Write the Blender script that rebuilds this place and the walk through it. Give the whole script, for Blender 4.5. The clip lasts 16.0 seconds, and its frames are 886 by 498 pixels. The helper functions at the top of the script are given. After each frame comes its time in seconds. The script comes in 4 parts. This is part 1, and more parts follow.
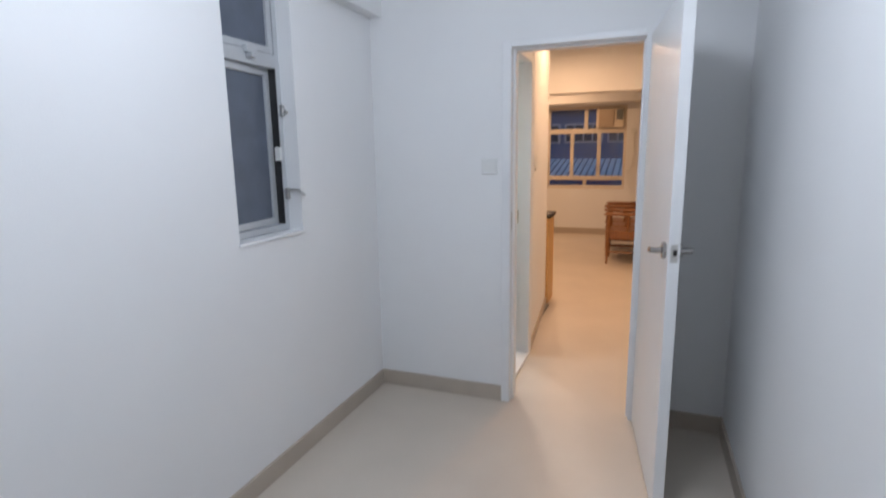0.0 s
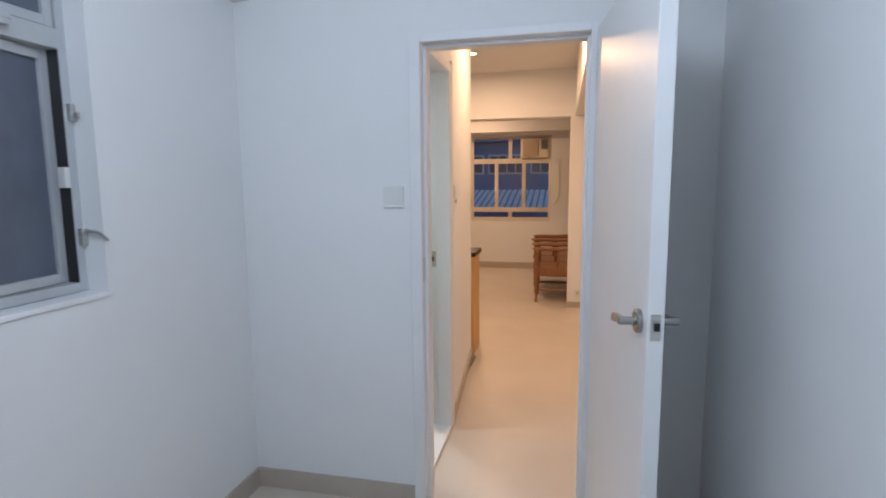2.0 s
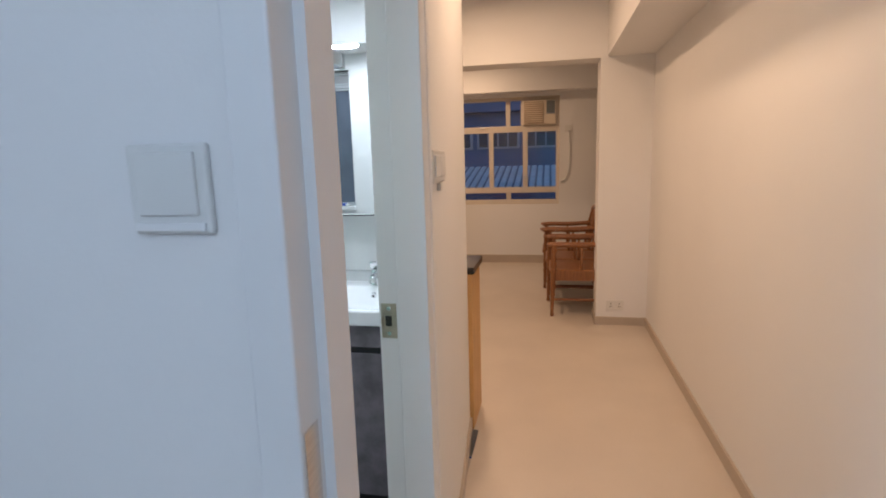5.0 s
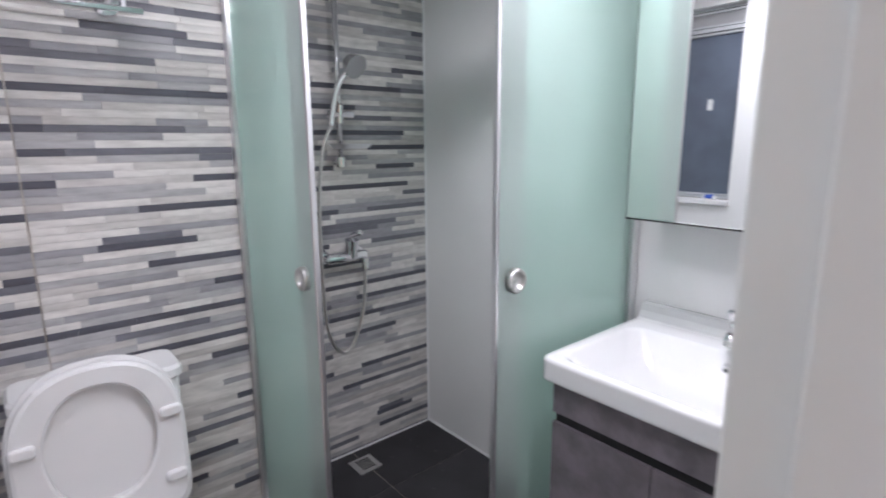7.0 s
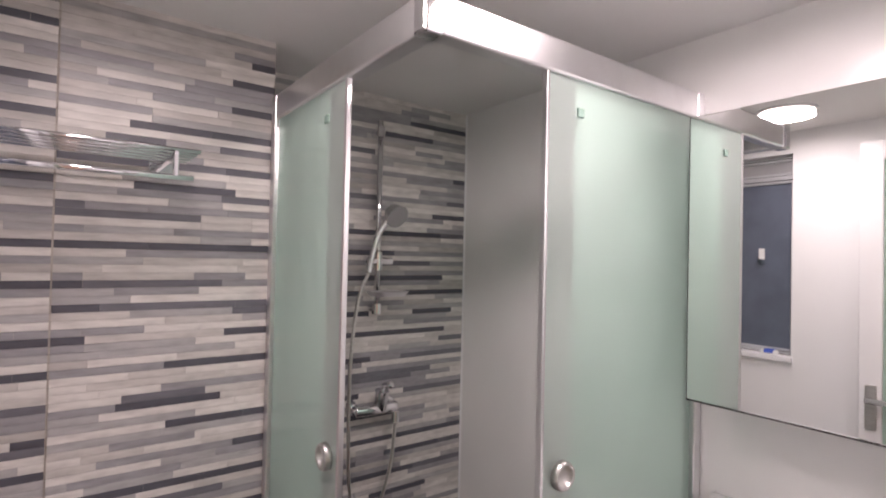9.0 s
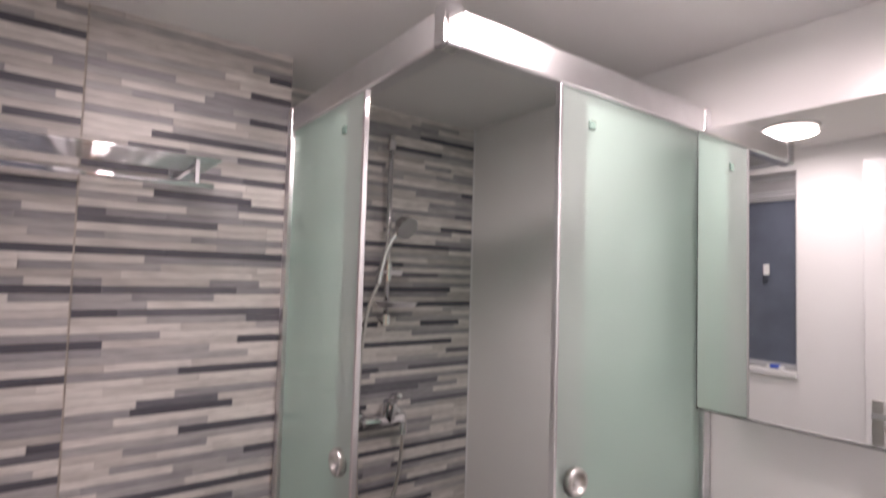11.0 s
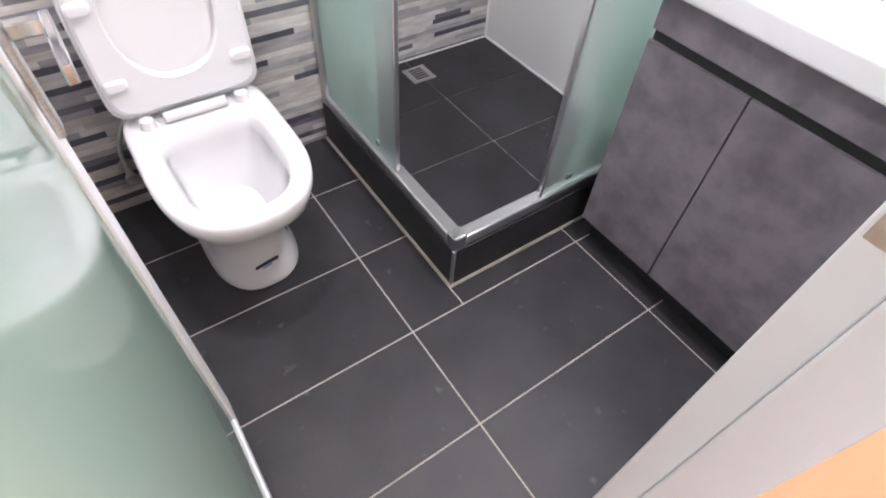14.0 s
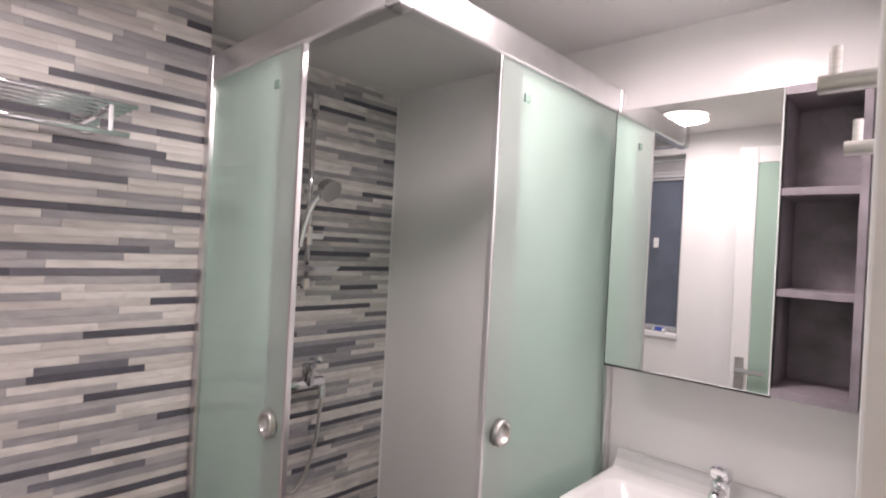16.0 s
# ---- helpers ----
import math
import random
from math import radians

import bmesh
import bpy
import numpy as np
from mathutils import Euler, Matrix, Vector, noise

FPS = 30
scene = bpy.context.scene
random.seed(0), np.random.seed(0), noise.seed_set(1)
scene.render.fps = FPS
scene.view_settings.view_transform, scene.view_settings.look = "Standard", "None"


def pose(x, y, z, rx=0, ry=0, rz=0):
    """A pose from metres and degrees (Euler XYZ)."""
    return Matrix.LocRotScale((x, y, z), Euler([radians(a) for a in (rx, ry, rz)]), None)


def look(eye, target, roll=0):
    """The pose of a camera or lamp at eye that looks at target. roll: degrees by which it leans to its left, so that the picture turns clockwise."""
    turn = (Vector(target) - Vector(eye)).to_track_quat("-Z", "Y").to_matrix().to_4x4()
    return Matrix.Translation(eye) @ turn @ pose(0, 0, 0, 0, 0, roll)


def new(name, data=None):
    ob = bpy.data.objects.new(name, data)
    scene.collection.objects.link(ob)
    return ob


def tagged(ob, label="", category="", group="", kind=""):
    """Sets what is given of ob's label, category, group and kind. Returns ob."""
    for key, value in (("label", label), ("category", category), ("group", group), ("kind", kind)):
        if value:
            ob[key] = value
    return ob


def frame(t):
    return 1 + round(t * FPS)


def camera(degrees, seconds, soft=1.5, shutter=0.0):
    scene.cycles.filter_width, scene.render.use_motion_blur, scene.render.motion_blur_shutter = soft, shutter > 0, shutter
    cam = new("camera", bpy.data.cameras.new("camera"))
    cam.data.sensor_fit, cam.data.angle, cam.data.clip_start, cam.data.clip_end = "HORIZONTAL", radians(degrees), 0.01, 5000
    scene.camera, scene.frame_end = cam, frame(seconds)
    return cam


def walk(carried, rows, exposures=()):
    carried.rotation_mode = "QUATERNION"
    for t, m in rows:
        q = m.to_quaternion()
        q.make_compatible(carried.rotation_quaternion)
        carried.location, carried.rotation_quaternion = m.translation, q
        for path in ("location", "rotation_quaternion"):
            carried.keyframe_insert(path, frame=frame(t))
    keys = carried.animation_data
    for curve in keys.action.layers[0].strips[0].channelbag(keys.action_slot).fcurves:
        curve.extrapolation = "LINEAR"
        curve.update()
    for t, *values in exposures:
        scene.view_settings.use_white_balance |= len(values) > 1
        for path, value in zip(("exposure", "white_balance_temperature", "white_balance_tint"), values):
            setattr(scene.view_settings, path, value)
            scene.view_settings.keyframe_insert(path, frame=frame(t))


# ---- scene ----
cam = camera(80.2, 16.0, soft=1.8, shutter=0.35)
PATH = [
    (0, (0.191, 0.337, 1.409), (-0.507, 2.176, 1.045), -0.9),
    (0.5, (0.189, 0.355, 1.436), (-0.397, 2.261, 1.285), -0.7),
    (1, (0.166, 0.489, 1.407), (-0.346, 2.409, 1.185), -0.0),
    (1.5, (0.133, 0.75, 1.401), (-0.343, 2.679, 1.167), -0.3),
    (2, (0.087, 1.039, 1.388), (-0.352, 2.974, 1.135), -0.5),
    (2.5, (0.039, 1.329, 1.364), (-0.376, 3.262, 1.064), -1.0),
    (3, (0.031, 1.634, 1.335), (-0.34, 3.577, 1.038), -1.2),
    (3.5, (-0.014, 1.894, 1.334), (-0.372, 3.84, 1.044), -1.3),
    (5.8, (-0.294, 3.022, 1.354), (-0.771, 4.933, 1.005), -2.2),
    (6, (-0.302, 3.115, 1.342), (-0.945, 4.979, 1.007), -1.2),
    (6.5, (-0.358, 3.285, 1.329), (-1.528, 4.852, 0.907), -1.1),
    (7, (-0.476, 3.399, 1.335), (-1.976, 4.661, 0.937), -0.4),
    (7.5, (-0.543, 3.456, 1.351), (-2.18, 4.527, 0.931), -0.9),
    (8, (-0.556, 3.479, 1.368), (-2.212, 4.532, 0.98), 0.5),
    (8.5, (-0.555, 3.467, 1.431), (-2.195, 4.594, 1.23), 0.9),
    (8.7, (-0.554, 3.461, 1.455), (-2.176, 4.628, 1.374), 0.9),
    (10.8, (-0.555, 3.421, 1.447), (-2.155, 4.599, 1.677), 1.6),
    (11, (-0.553, 3.417, 1.431), (-2.17, 4.589, 1.532), 1.7),
    (11.5, (-0.561, 3.404, 1.383), (-2.185, 4.541, 1.116), 1.7),
    (12, (-0.574, 3.39, 1.357), (-2.114, 4.475, 0.686), 1.5),
    (12.5, (-0.578, 3.388, 1.292), (-1.926, 4.393, 0.209), 3.1),
    (13, (-0.575, 3.368, 1.253), (-1.723, 4.244, -0.131), 4.3),
    (13.5, (-0.571, 3.354, 1.223), (-1.58, 4.097, -0.336), 3.9),
    (14, (-0.587, 3.355, 1.226), (-1.594, 4.146, -0.31), 4.8),
    (14.5, (-0.604, 3.371, 1.276), (-1.774, 4.392, 0.014), 4.9),
    (14.7, (-0.613, 3.366, 1.302), (-1.859, 4.541, 0.27), 4.7),
    (15, (-0.598, 3.365, 1.334), (-1.931, 4.682, 0.635), 3.5),
    (15.5, (-0.599, 3.346, 1.385), (-2.0, 4.753, 1.147), 3.5),
    (16, (-0.587, 3.347, 1.417), (-1.959, 4.802, 1.414), 3.0),
]
EXPOSURES = [(0.0, 0.08, 6750, 11), (0.4, -0.04, 6400, 10), (1.2, 0.02, 6300, 10), (2.0, 0.05, 6350, 9), (3.0, 0.06, 6200, 9), (3.7, -0.06, 6350, 11), (5.8, -0.14, 5750, 5), (6.1, -0.10, 5750, 6), (6.6, 0.0, 6000, 15), (7.2, 0.0, 6800, 24), (8.0, -0.15, 7600, 32),
             (8.7, -0.28, 7700, 33), (11.0, -0.38, 7700, 33), (12.0, -0.3, 7600, 31), (12.5, -0.14, 7500, 29), (13.0, 0.16, 7350, 27), (13.5, 0.5, 7100, 25), (14.0, 0.95, 6800, 23), (14.5, 0.5, 6950, 24), (15.2, 0.02, 7400, 28), (16.0, -0.18, 7650, 31)]
walk(cam, [(t, look(eye, target, roll)) for t, eye, target, roll in PATH], EXPOSURES)

# ---- world and lights ----
world = bpy.data.worlds.new("dusk")
scene.world = world
world.use_nodes = True
sky = world.node_tree.nodes.new("ShaderNodeTexSky")
sky.sky_type, sky.sun_disc, sky.sun_elevation, sky.sun_rotation = "NISHITA", False, 0.5, 0.0
world.node_tree.links.new(sky.outputs[0], world.node_tree.nodes["Background"].inputs[0])
world.node_tree.nodes["Background"].inputs[1].default_value = 0.15


def area_lamp(name, x, y, z, size, watts, colour, beam=180):
    data = bpy.data.lights.new(name, "AREA")
    data.shape, data.size, data.energy, data.color = "DISK", size, watts, colour
    data.spread = math.radians(beam)
    ob = new(name, data)
    ob.matrix_world = pose(x, y, z)
    return ob


COOL, WARM, NEUTRAL = (0.72, 0.83, 1.0), (1.0, 0.612, 0.36), (0.90, 0.94, 1.0)
data = bpy.data.lights.new("bedroom_lamp", "POINT")   # a globe under the bedroom ceiling
data.energy, data.color, data.shadow_soft_size = 28.5, COOL, 0.14
new("bedroom_lamp", data).location = (-0.21, 1.22, 2.20)
area_lamp("hall_lamp", -0.15, 4.6, 2.52, 0.12, 13.8, WARM)
area_lamp("living_lamp", -0.75, 6.0, 2.52, 0.14, 19.5, WARM)
# Unseen fill, added to brighten the far wall and the chairs.
area_lamp("living_lamp", -1.2, 8.4, 2.52, 0.14, 21.5, WARM)
area_lamp("bathroom_lamp", -0.985, 4.24, 2.03, 0.19, 10.0, NEUTRAL, 175)
area_lamp("bathroom_lamp", -1.42, 3.56, 2.03, 0.19, 5.6, NEUTRAL, 175)


# ---- materials ----
def material(name, colour, rough=0.6, metal=0.0, vary=0.06, scale=6.0, bump=0.02, fine=90.0, coat=0.0, stretch=(1, 1, 1), random_tint=0.0):
    """A Principled material with two scales of colour variation and fine relief."""
    m = bpy.data.materials.new(name)
    m.use_nodes = True
    n, ln = m.node_tree.nodes, m.node_tree.links
    b = n["Principled BSDF"]
    b.inputs["Roughness"].default_value, b.inputs["Metallic"].default_value = rough, metal
    b.inputs["Coat Weight"].default_value, b.inputs["Coat Roughness"].default_value = coat, 0.08
    tc, mp = n.new("ShaderNodeTexCoord"), n.new("ShaderNodeMapping")
    mp.inputs["Scale"].default_value = stretch
    ln.new(tc.outputs["Object"], mp.inputs["Vector"])
    big, small = n.new("ShaderNodeTexNoise"), n.new("ShaderNodeTexNoise")
    big.inputs["Scale"].default_value, big.inputs["Detail"].default_value = scale, 5
    small.inputs["Scale"].default_value, small.inputs["Detail"].default_value = fine, 3
    ln.new(mp.outputs[0], big.inputs["Vector"])
    ln.new(mp.outputs[0], small.inputs["Vector"])
    mix = n.new("ShaderNodeMixRGB")
    mix.blend_type = "MIX"
    lo = [max(0.0, c * (1 - vary)) for c in colour[:3]] + [1]
    hi = [min(1.0, c * (1 + vary)) for c in colour[:3]] + [1]
    mix.inputs[1].default_value, mix.inputs[2].default_value = lo, hi
    add = n.new("ShaderNodeMath")
    add.operation = "MULTIPLY_ADD"
    add.inputs[1].default_value, add.inputs[2].default_value = 0.35, 0.0
    sh = n.new("ShaderNodeMapRange")
    sh.inputs["From Min"].default_value, sh.inputs["From Max"].default_value = 0.3, 0.7
    ln.new(big.outputs["Fac"], sh.inputs["Value"])
    ln.new(small.outputs["Fac"], add.inputs[0])
    ln.new(sh.outputs[0], add.inputs[2])
    ln.new(add.outputs[0], mix.inputs[0])
    ln.new(mix.outputs[0], b.inputs["Base Color"])
    if random_tint:
        info, hsv, rng = n.new("ShaderNodeObjectInfo"), n.new("ShaderNodeHueSaturation"), n.new("ShaderNodeMapRange")
        rng.inputs["To Min"].default_value, rng.inputs["To Max"].default_value = 1 - random_tint, 1 + random_tint
        ln.new(info.outputs["Random"], rng.inputs["Value"])
        ln.new(rng.outputs[0], hsv.inputs["Value"])
        ln.new(mix.outputs[0], hsv.inputs["Color"])
        ln.new(hsv.outputs[0], b.inputs["Base Color"])
    if bump:
        bp = n.new("ShaderNodeBump")
        bp.inputs["Strength"].default_value, bp.inputs["Distance"].default_value = min(1.0, bump * 10), 0.002
        ln.new(small.outputs["Fac"], bp.inputs["Height"])
        ln.new(bp.outputs[0], b.inputs["Normal"])
    return m


def frosted(name, colour, see=0.5, gloss=0.12, sheen=0.15, forward=0.0, spread=0.75):
    """Acid-etched glass: it scatters what comes through, with a faint sheen."""
    m = bpy.data.materials.new(name)
    m.use_nodes = True
    n, ln = m.node_tree.nodes, m.node_tree.links
    n.remove(n["Principled BSDF"])
    d, t, g = n.new("ShaderNodeBsdfDiffuse"), n.new("ShaderNodeBsdfTranslucent"), n.new("ShaderNodeBsdfGlossy")
    no, mixc, tc = n.new("ShaderNodeTexNoise"), n.new("ShaderNodeMixRGB"), n.new("ShaderNodeTexCoord")
    no.inputs["Scale"].default_value = 3.0
    ln.new(tc.outputs["Object"], no.inputs["Vector"])
    mixc.inputs[1].default_value, mixc.inputs[2].default_value = [c * 0.95 for c in colour] + [1], [min(1, c * 1.05) for c in colour] + [1]
    ln.new(no.outputs["Fac"], mixc.inputs[0])
    ln.new(mixc.outputs[0], d.inputs[0])
    ln.new(mixc.outputs[0], t.inputs[0])
    g.inputs["Roughness"].default_value = sheen
    a, b = n.new("ShaderNodeMixShader"), n.new("ShaderNodeMixShader")
    a.inputs[0].default_value = see
    ln.new(d.outputs[0], a.inputs[1])
    rf, tf = n.new("ShaderNodeBsdfRefraction"), n.new("ShaderNodeMixShader")
    rf.inputs["Roughness"].default_value, rf.inputs["IOR"].default_value = spread, 1.12
    ln.new(mixc.outputs[0], rf.inputs["Color"])
    tf.inputs[0].default_value = forward
    ln.new(t.outputs[0], tf.inputs[1])
    ln.new(rf.outputs[0], tf.inputs[2])
    ln.new(tf.outputs[0], a.inputs[2])
    fr, k = n.new("ShaderNodeFresnel"), n.new("ShaderNodeMath")
    k.operation, k.inputs[1].default_value = "MULTIPLY", gloss * 8
    ln.new(fr.outputs[0], k.inputs[0])
    ln.new(k.outputs[0], b.inputs[0])
    ln.new(a.outputs[0], b.inputs[1])
    ln.new(g.outputs[0], b.inputs[2])
    ln.new(b.outputs[0], n["Material Output"].inputs[0])
    return m


PAINT = material("wall_paint", (0.81, 0.815, 0.82), 0.75, vary=0.02, scale=1.2, bump=0.015, fine=160)
CEIL = material("ceiling_paint", (0.80, 0.80, 0.79), 0.85, vary=0.02, scale=1.0, bump=0.01)
FLOOR = material("beige_floor_tile", (0.60, 0.535, 0.46), 0.42, vary=0.05, scale=2.0, bump=0.006, fine=60)
SKIRT = material("beige_skirting", (0.47, 0.41, 0.345), 0.45, vary=0.05, bump=0.004)
DOOR = material("white_door_paint", (0.82, 0.83, 0.84), 0.35, vary=0.015, bump=0.004, fine=40)
TRIM = material("white_frame", (0.80, 0.81, 0.82), 0.4, vary=0.02, bump=0.003)
BATHWHITE = material("white_glazed_panel", (0.84, 0.835, 0.83), 0.25, vary=0.02, scale=2, bump=0.004)
SLATE = material("charcoal_floor_tile", (0.027, 0.0265, 0.029), 0.46, vary=0.35, scale=5, bump=0.02, fine=120, random_tint=0.12)
GROUT = material("grout", (0.40, 0.37, 0.33), 0.9, vary=0.2, scale=20, bump=0.02)
n_, l_ = SLATE.node_tree.nodes, SLATE.node_tree.links
bs, tc_, sp_, rr, mx_ = n_["Principled BSDF"], n_.new("ShaderNodeTexCoord"), n_.new("ShaderNodeTexNoise"), n_.new("ShaderNodeMapRange"), n_.new("ShaderNodeMixRGB")
bs.inputs["Specular IOR Level"].default_value = 0.36
sp_.inputs["Scale"].default_value, sp_.inputs["Detail"].default_value = 24, 4
rr.inputs["From Min"].default_value, rr.inputs["From Max"].default_value, rr.inputs["To Max"].default_value = 0.66, 0.80, 0.5
mx_.inputs[2].default_value = (0.16, 0.155, 0.15, 1)
was = bs.inputs["Base Color"].links[0].from_socket
geo = n_.new("ShaderNodeNewGeometry")
l_.new(geo.outputs["Position"], sp_.inputs["Vector"])
l_.new(sp_.outputs["Fac"], rr.inputs["Value"])
l_.new(rr.outputs[0], mx_.inputs[0])
l_.new(was, mx_.inputs[1])
l_.new(mx_.outputs[0], bs.inputs["Base Color"])
CERAMIC = material("white_ceramic", (0.78, 0.78, 0.78), 0.12, vary=0.01, bump=0.0, coat=0.6)
SEAT = material("white_seat_plastic", (0.75, 0.75, 0.75), 0.25, vary=0.01, bump=0.0)
CHROME = material("chrome", (0.80, 0.80, 0.82), 0.07, 1.0, vary=0.02, bump=0.0)
# Steel for the door levers, with their dark reflections put into the colour.
LEVERSTEEL = material("satin_steel_dark_reflection", (0.36, 0.35, 0.34), 0.24, 1.0, vary=0.12, scale=30, bump=0.003)
STEEL = material("brushed_steel", (0.62, 0.61, 0.59), 0.32, 1.0, vary=0.12, scale=30, bump=0.004, stretch=(1, 1, 12))
ALU = material("satin_aluminium", (0.75, 0.75, 0.76), 0.28, 1.0, vary=0.04, scale=10, bump=0.003)
MIRROR = material("mirror_silver", (0.93, 0.95, 0.94), 0.015, 1.0, vary=0.0, bump=0.0)
CONCRETE = material("concrete_grey_laminate", (0.172, 0.151, 0.169), 0.45, vary=0.34, scale=14, bump=0.012, fine=60)
BLACK = material("black_edge", (0.015, 0.015, 0.016), 0.35, vary=0.1, bump=0.0)
MINT = frosted("mint_frosted_glass", (0.75, 0.955, 0.88), 0.77, forward=0.62, spread=0.6)
PALEMINT = frosted("pale_mint_frosted_glass", (0.81, 0.96, 0.905), 0.83, forward=0.8, spread=0.62)
# Opaque pane; the dusk behind the glass is put into its dark blue.
DUSKPANE = material("frosted_pane_painted_dusk", (0.105, 0.125, 0.165), 0.3, vary=0.12, scale=9, bump=0.03, fine=200)
WOOD = material("warm_chair_wood", (0.23, 0.098, 0.038), 0.38, vary=0.25, scale=5, bump=0.01, stretch=(14, 14, 1.5))
OAK = material("honey_cabinet_laminate", (0.56, 0.33, 0.12), 0.45, vary=0.12, scale=3, bump=0.006, stretch=(9, 9, 1))
PLASTIC = material("white_switch_plastic", (0.74, 0.75, 0.74), 0.3, vary=0.01, bump=0.0)


# ---- building helpers ----
BASE = {}


def thing(name, x, y, z, label="", category="", group="", kind=""):
    ob = new(name)
    ob.empty_display_size = 0.05
    ob.location = (x, y, z)
    BASE[ob] = Vector((x, y, z))
    return tagged(ob, label, category, group, kind)


def mesh_of(name, bm, mat, smooth=False):
    bmesh.ops.recalc_face_normals(bm, faces=bm.faces)
    me = bpy.data.meshes.new(name)
    bm.to_mesh(me)
    bm.free()
    me.materials.append(mat)
    if smooth:
        for p in me.polygons:
            p.use_smooth = True
    return me


def part(name, bm, mat, parent, label="", smooth=False):
    """One mesh, drawn in world metres, as a part of a thing or of another part."""
    bmesh.ops.translate(bm, verts=bm.verts, vec=-BASE[parent])
    ob = new(name, mesh_of(name, bm, mat, smooth))
    ob.parent = parent
    BASE[ob] = BASE[parent]
    return tagged(ob, label)


def solid(name, bm, mat, label="", category="", kind="structure", smooth=False):
    ob = new(name, mesh_of(name, bm, mat, smooth))
    BASE[ob] = Vector((0, 0, 0))
    return tagged(ob, label, category, "", kind)


def box(x0, x1, y0, y1, z0, z1, bevel=0.0, bm=None, segs=2):
    bm = bm or bmesh.new()
    m = Matrix.LocRotScale(((x0 + x1) / 2, (y0 + y1) / 2, (z0 + z1) / 2), None, (abs(x1 - x0), abs(y1 - y0), abs(z1 - z0)))
    vs = bmesh.ops.create_cube(bm, size=1, matrix=m)["verts"]
    if bevel:
        es = list({e for v in vs for e in v.link_edges})
        bmesh.ops.bevel(bm, geom=es, offset=bevel, segments=segs, affect="EDGES", profile=0.5, clamp_overlap=True)
    return bm


def boxes(*rows, bevel=0.0):
    bm = bmesh.new()
    for r in rows:
        box(*r, bevel=bevel, bm=bm)
    return bm


def rod(p0, p1, r, r1=None, segs=20, bm=None):
    bm = bm or bmesh.new()
    p0, p1 = Vector(p0), Vector(p1)
    d = p1 - p0
    m = Matrix.Translation((p0 + p1) / 2) @ d.to_track_quat("Z", "Y").to_matrix().to_4x4()
    bmesh.ops.create_cone(bm, cap_ends=True, segments=segs, radius1=r, radius2=r if r1 is None else r1, depth=d.length, matrix=m)
    return bm


def tube(points, r, segs=10, bm=None):
    """A round tube along a smooth line through a few points."""
    bm = bm or bmesh.new()
    pts = [Vector(p) for p in points]
    line = []
    for i in range(len(pts) - 1):
        a, b, c, d = pts[max(i - 1, 0)], pts[i], pts[i + 1], pts[min(i + 2, len(pts) - 1)]
        for k in range(8):
            s = k / 8
            line.append(0.5 * ((2 * b) + (c - a) * s + (2 * a - 5 * b + 4 * c - d) * s * s + (3 * b - a - 3 * c + d) * s**3))
    line.append(pts[-1])
    rings, side = [], None
    for i, p in enumerate(line):
        t = (line[min(i + 1, len(line) - 1)] - line[max(i - 1, 0)]).normalized()
        side = (side - t * side.dot(t)).normalized() if side else t.orthogonal().normalized()
        up = t.cross(side)
        rings.append([bm.verts.new(p + r * (math.cos(2 * math.pi * k / segs) * side + math.sin(2 * math.pi * k / segs) * up)) for k in range(segs)])
    for a, b in zip(rings, rings[1:]):
        for k in range(segs):
            bm.faces.new((a[k], a[(k + 1) % segs], b[(k + 1) % segs], b[k]))
    bm.faces.new(rings[0][::-1])
    bm.faces.new(rings[-1])
    return bm


def loft(rings, cap0=True, cap1=True, bm=None):
    """Skins a row of closed rings that have the same number of points."""
    bm = bm or bmesh.new()
    made = [[bm.verts.new(p) for p in ring] for ring in rings]
    n = len(made[0])
    for a, b in zip(made, made[1:]):
        for k in range(n):
            bm.faces.new((a[k], a[(k + 1) % n], b[(k + 1) % n], b[k]))
    if cap0:
        bm.faces.new(made[0][::-1])
    if cap1:
        bm.faces.new(made[-1])
    return bm


# ---- plan (metres) ----
XB, XE, XR = -1.263, 0.62, 0.543   # bedroom: window wall, long wall; hall: long wall
YD0, YD1 = 3.085, 3.195        # wall between bedroom and hall
XH, XHB = -0.605, -0.622        # hall face and bathroom face of their wall
XT, XS = -2.05, -2.287         # boxed-out wall behind the toilet, shower wall
YN = 4.822                     # bathroom end wall
YFAR, CEILING, BATHCEIL = 9.45, 2.56, 2.055
YBACK, YK = -0.9, 5.08
YP = 6.90                      # pillar
KX, KY = -1.267, 3.928         # outer corner of the shower kerb

# ---- structure ----
solid("floor", boxes((XB - 0.1, XE + 0.1, YBACK, YD1, -0.15, 0), (XHB + 0.06, XE + 0.1, YD1, YK, -0.15, 0), (-3.3, 2.2, YK, YFAR + 0.1, -0.15, 0)), FLOOR, "smooth beige tiled floor", "floor")
solid("wall_west", boxes((XB - 0.16, XB, YBACK, 1.945, 0, CEILING), (XB - 0.16, XB, 2.357, YD0, 0, CEILING),
      (XB - 0.16, XB, 1.945, 2.357, 0, 1.05), (XB - 0.16, XB, 1.945, 2.357, 2.14, CEILING)), PAINT, "white painted bedroom wall with a window opening", "wall")
solid("wall_back", boxes((XB - 0.16, XE + 0.14, YBACK - 0.12, YBACK, 0, CEILING)), PAINT, "plain white bedroom wall", "wall")
solid("wall_east", boxes((XE, XE + 0.14, YBACK, YD1, 0, CEILING), (XR, XE + 0.14, YD1, YP + 0.25, 0, CEILING)), PAINT, "long white painted wall", "wall")
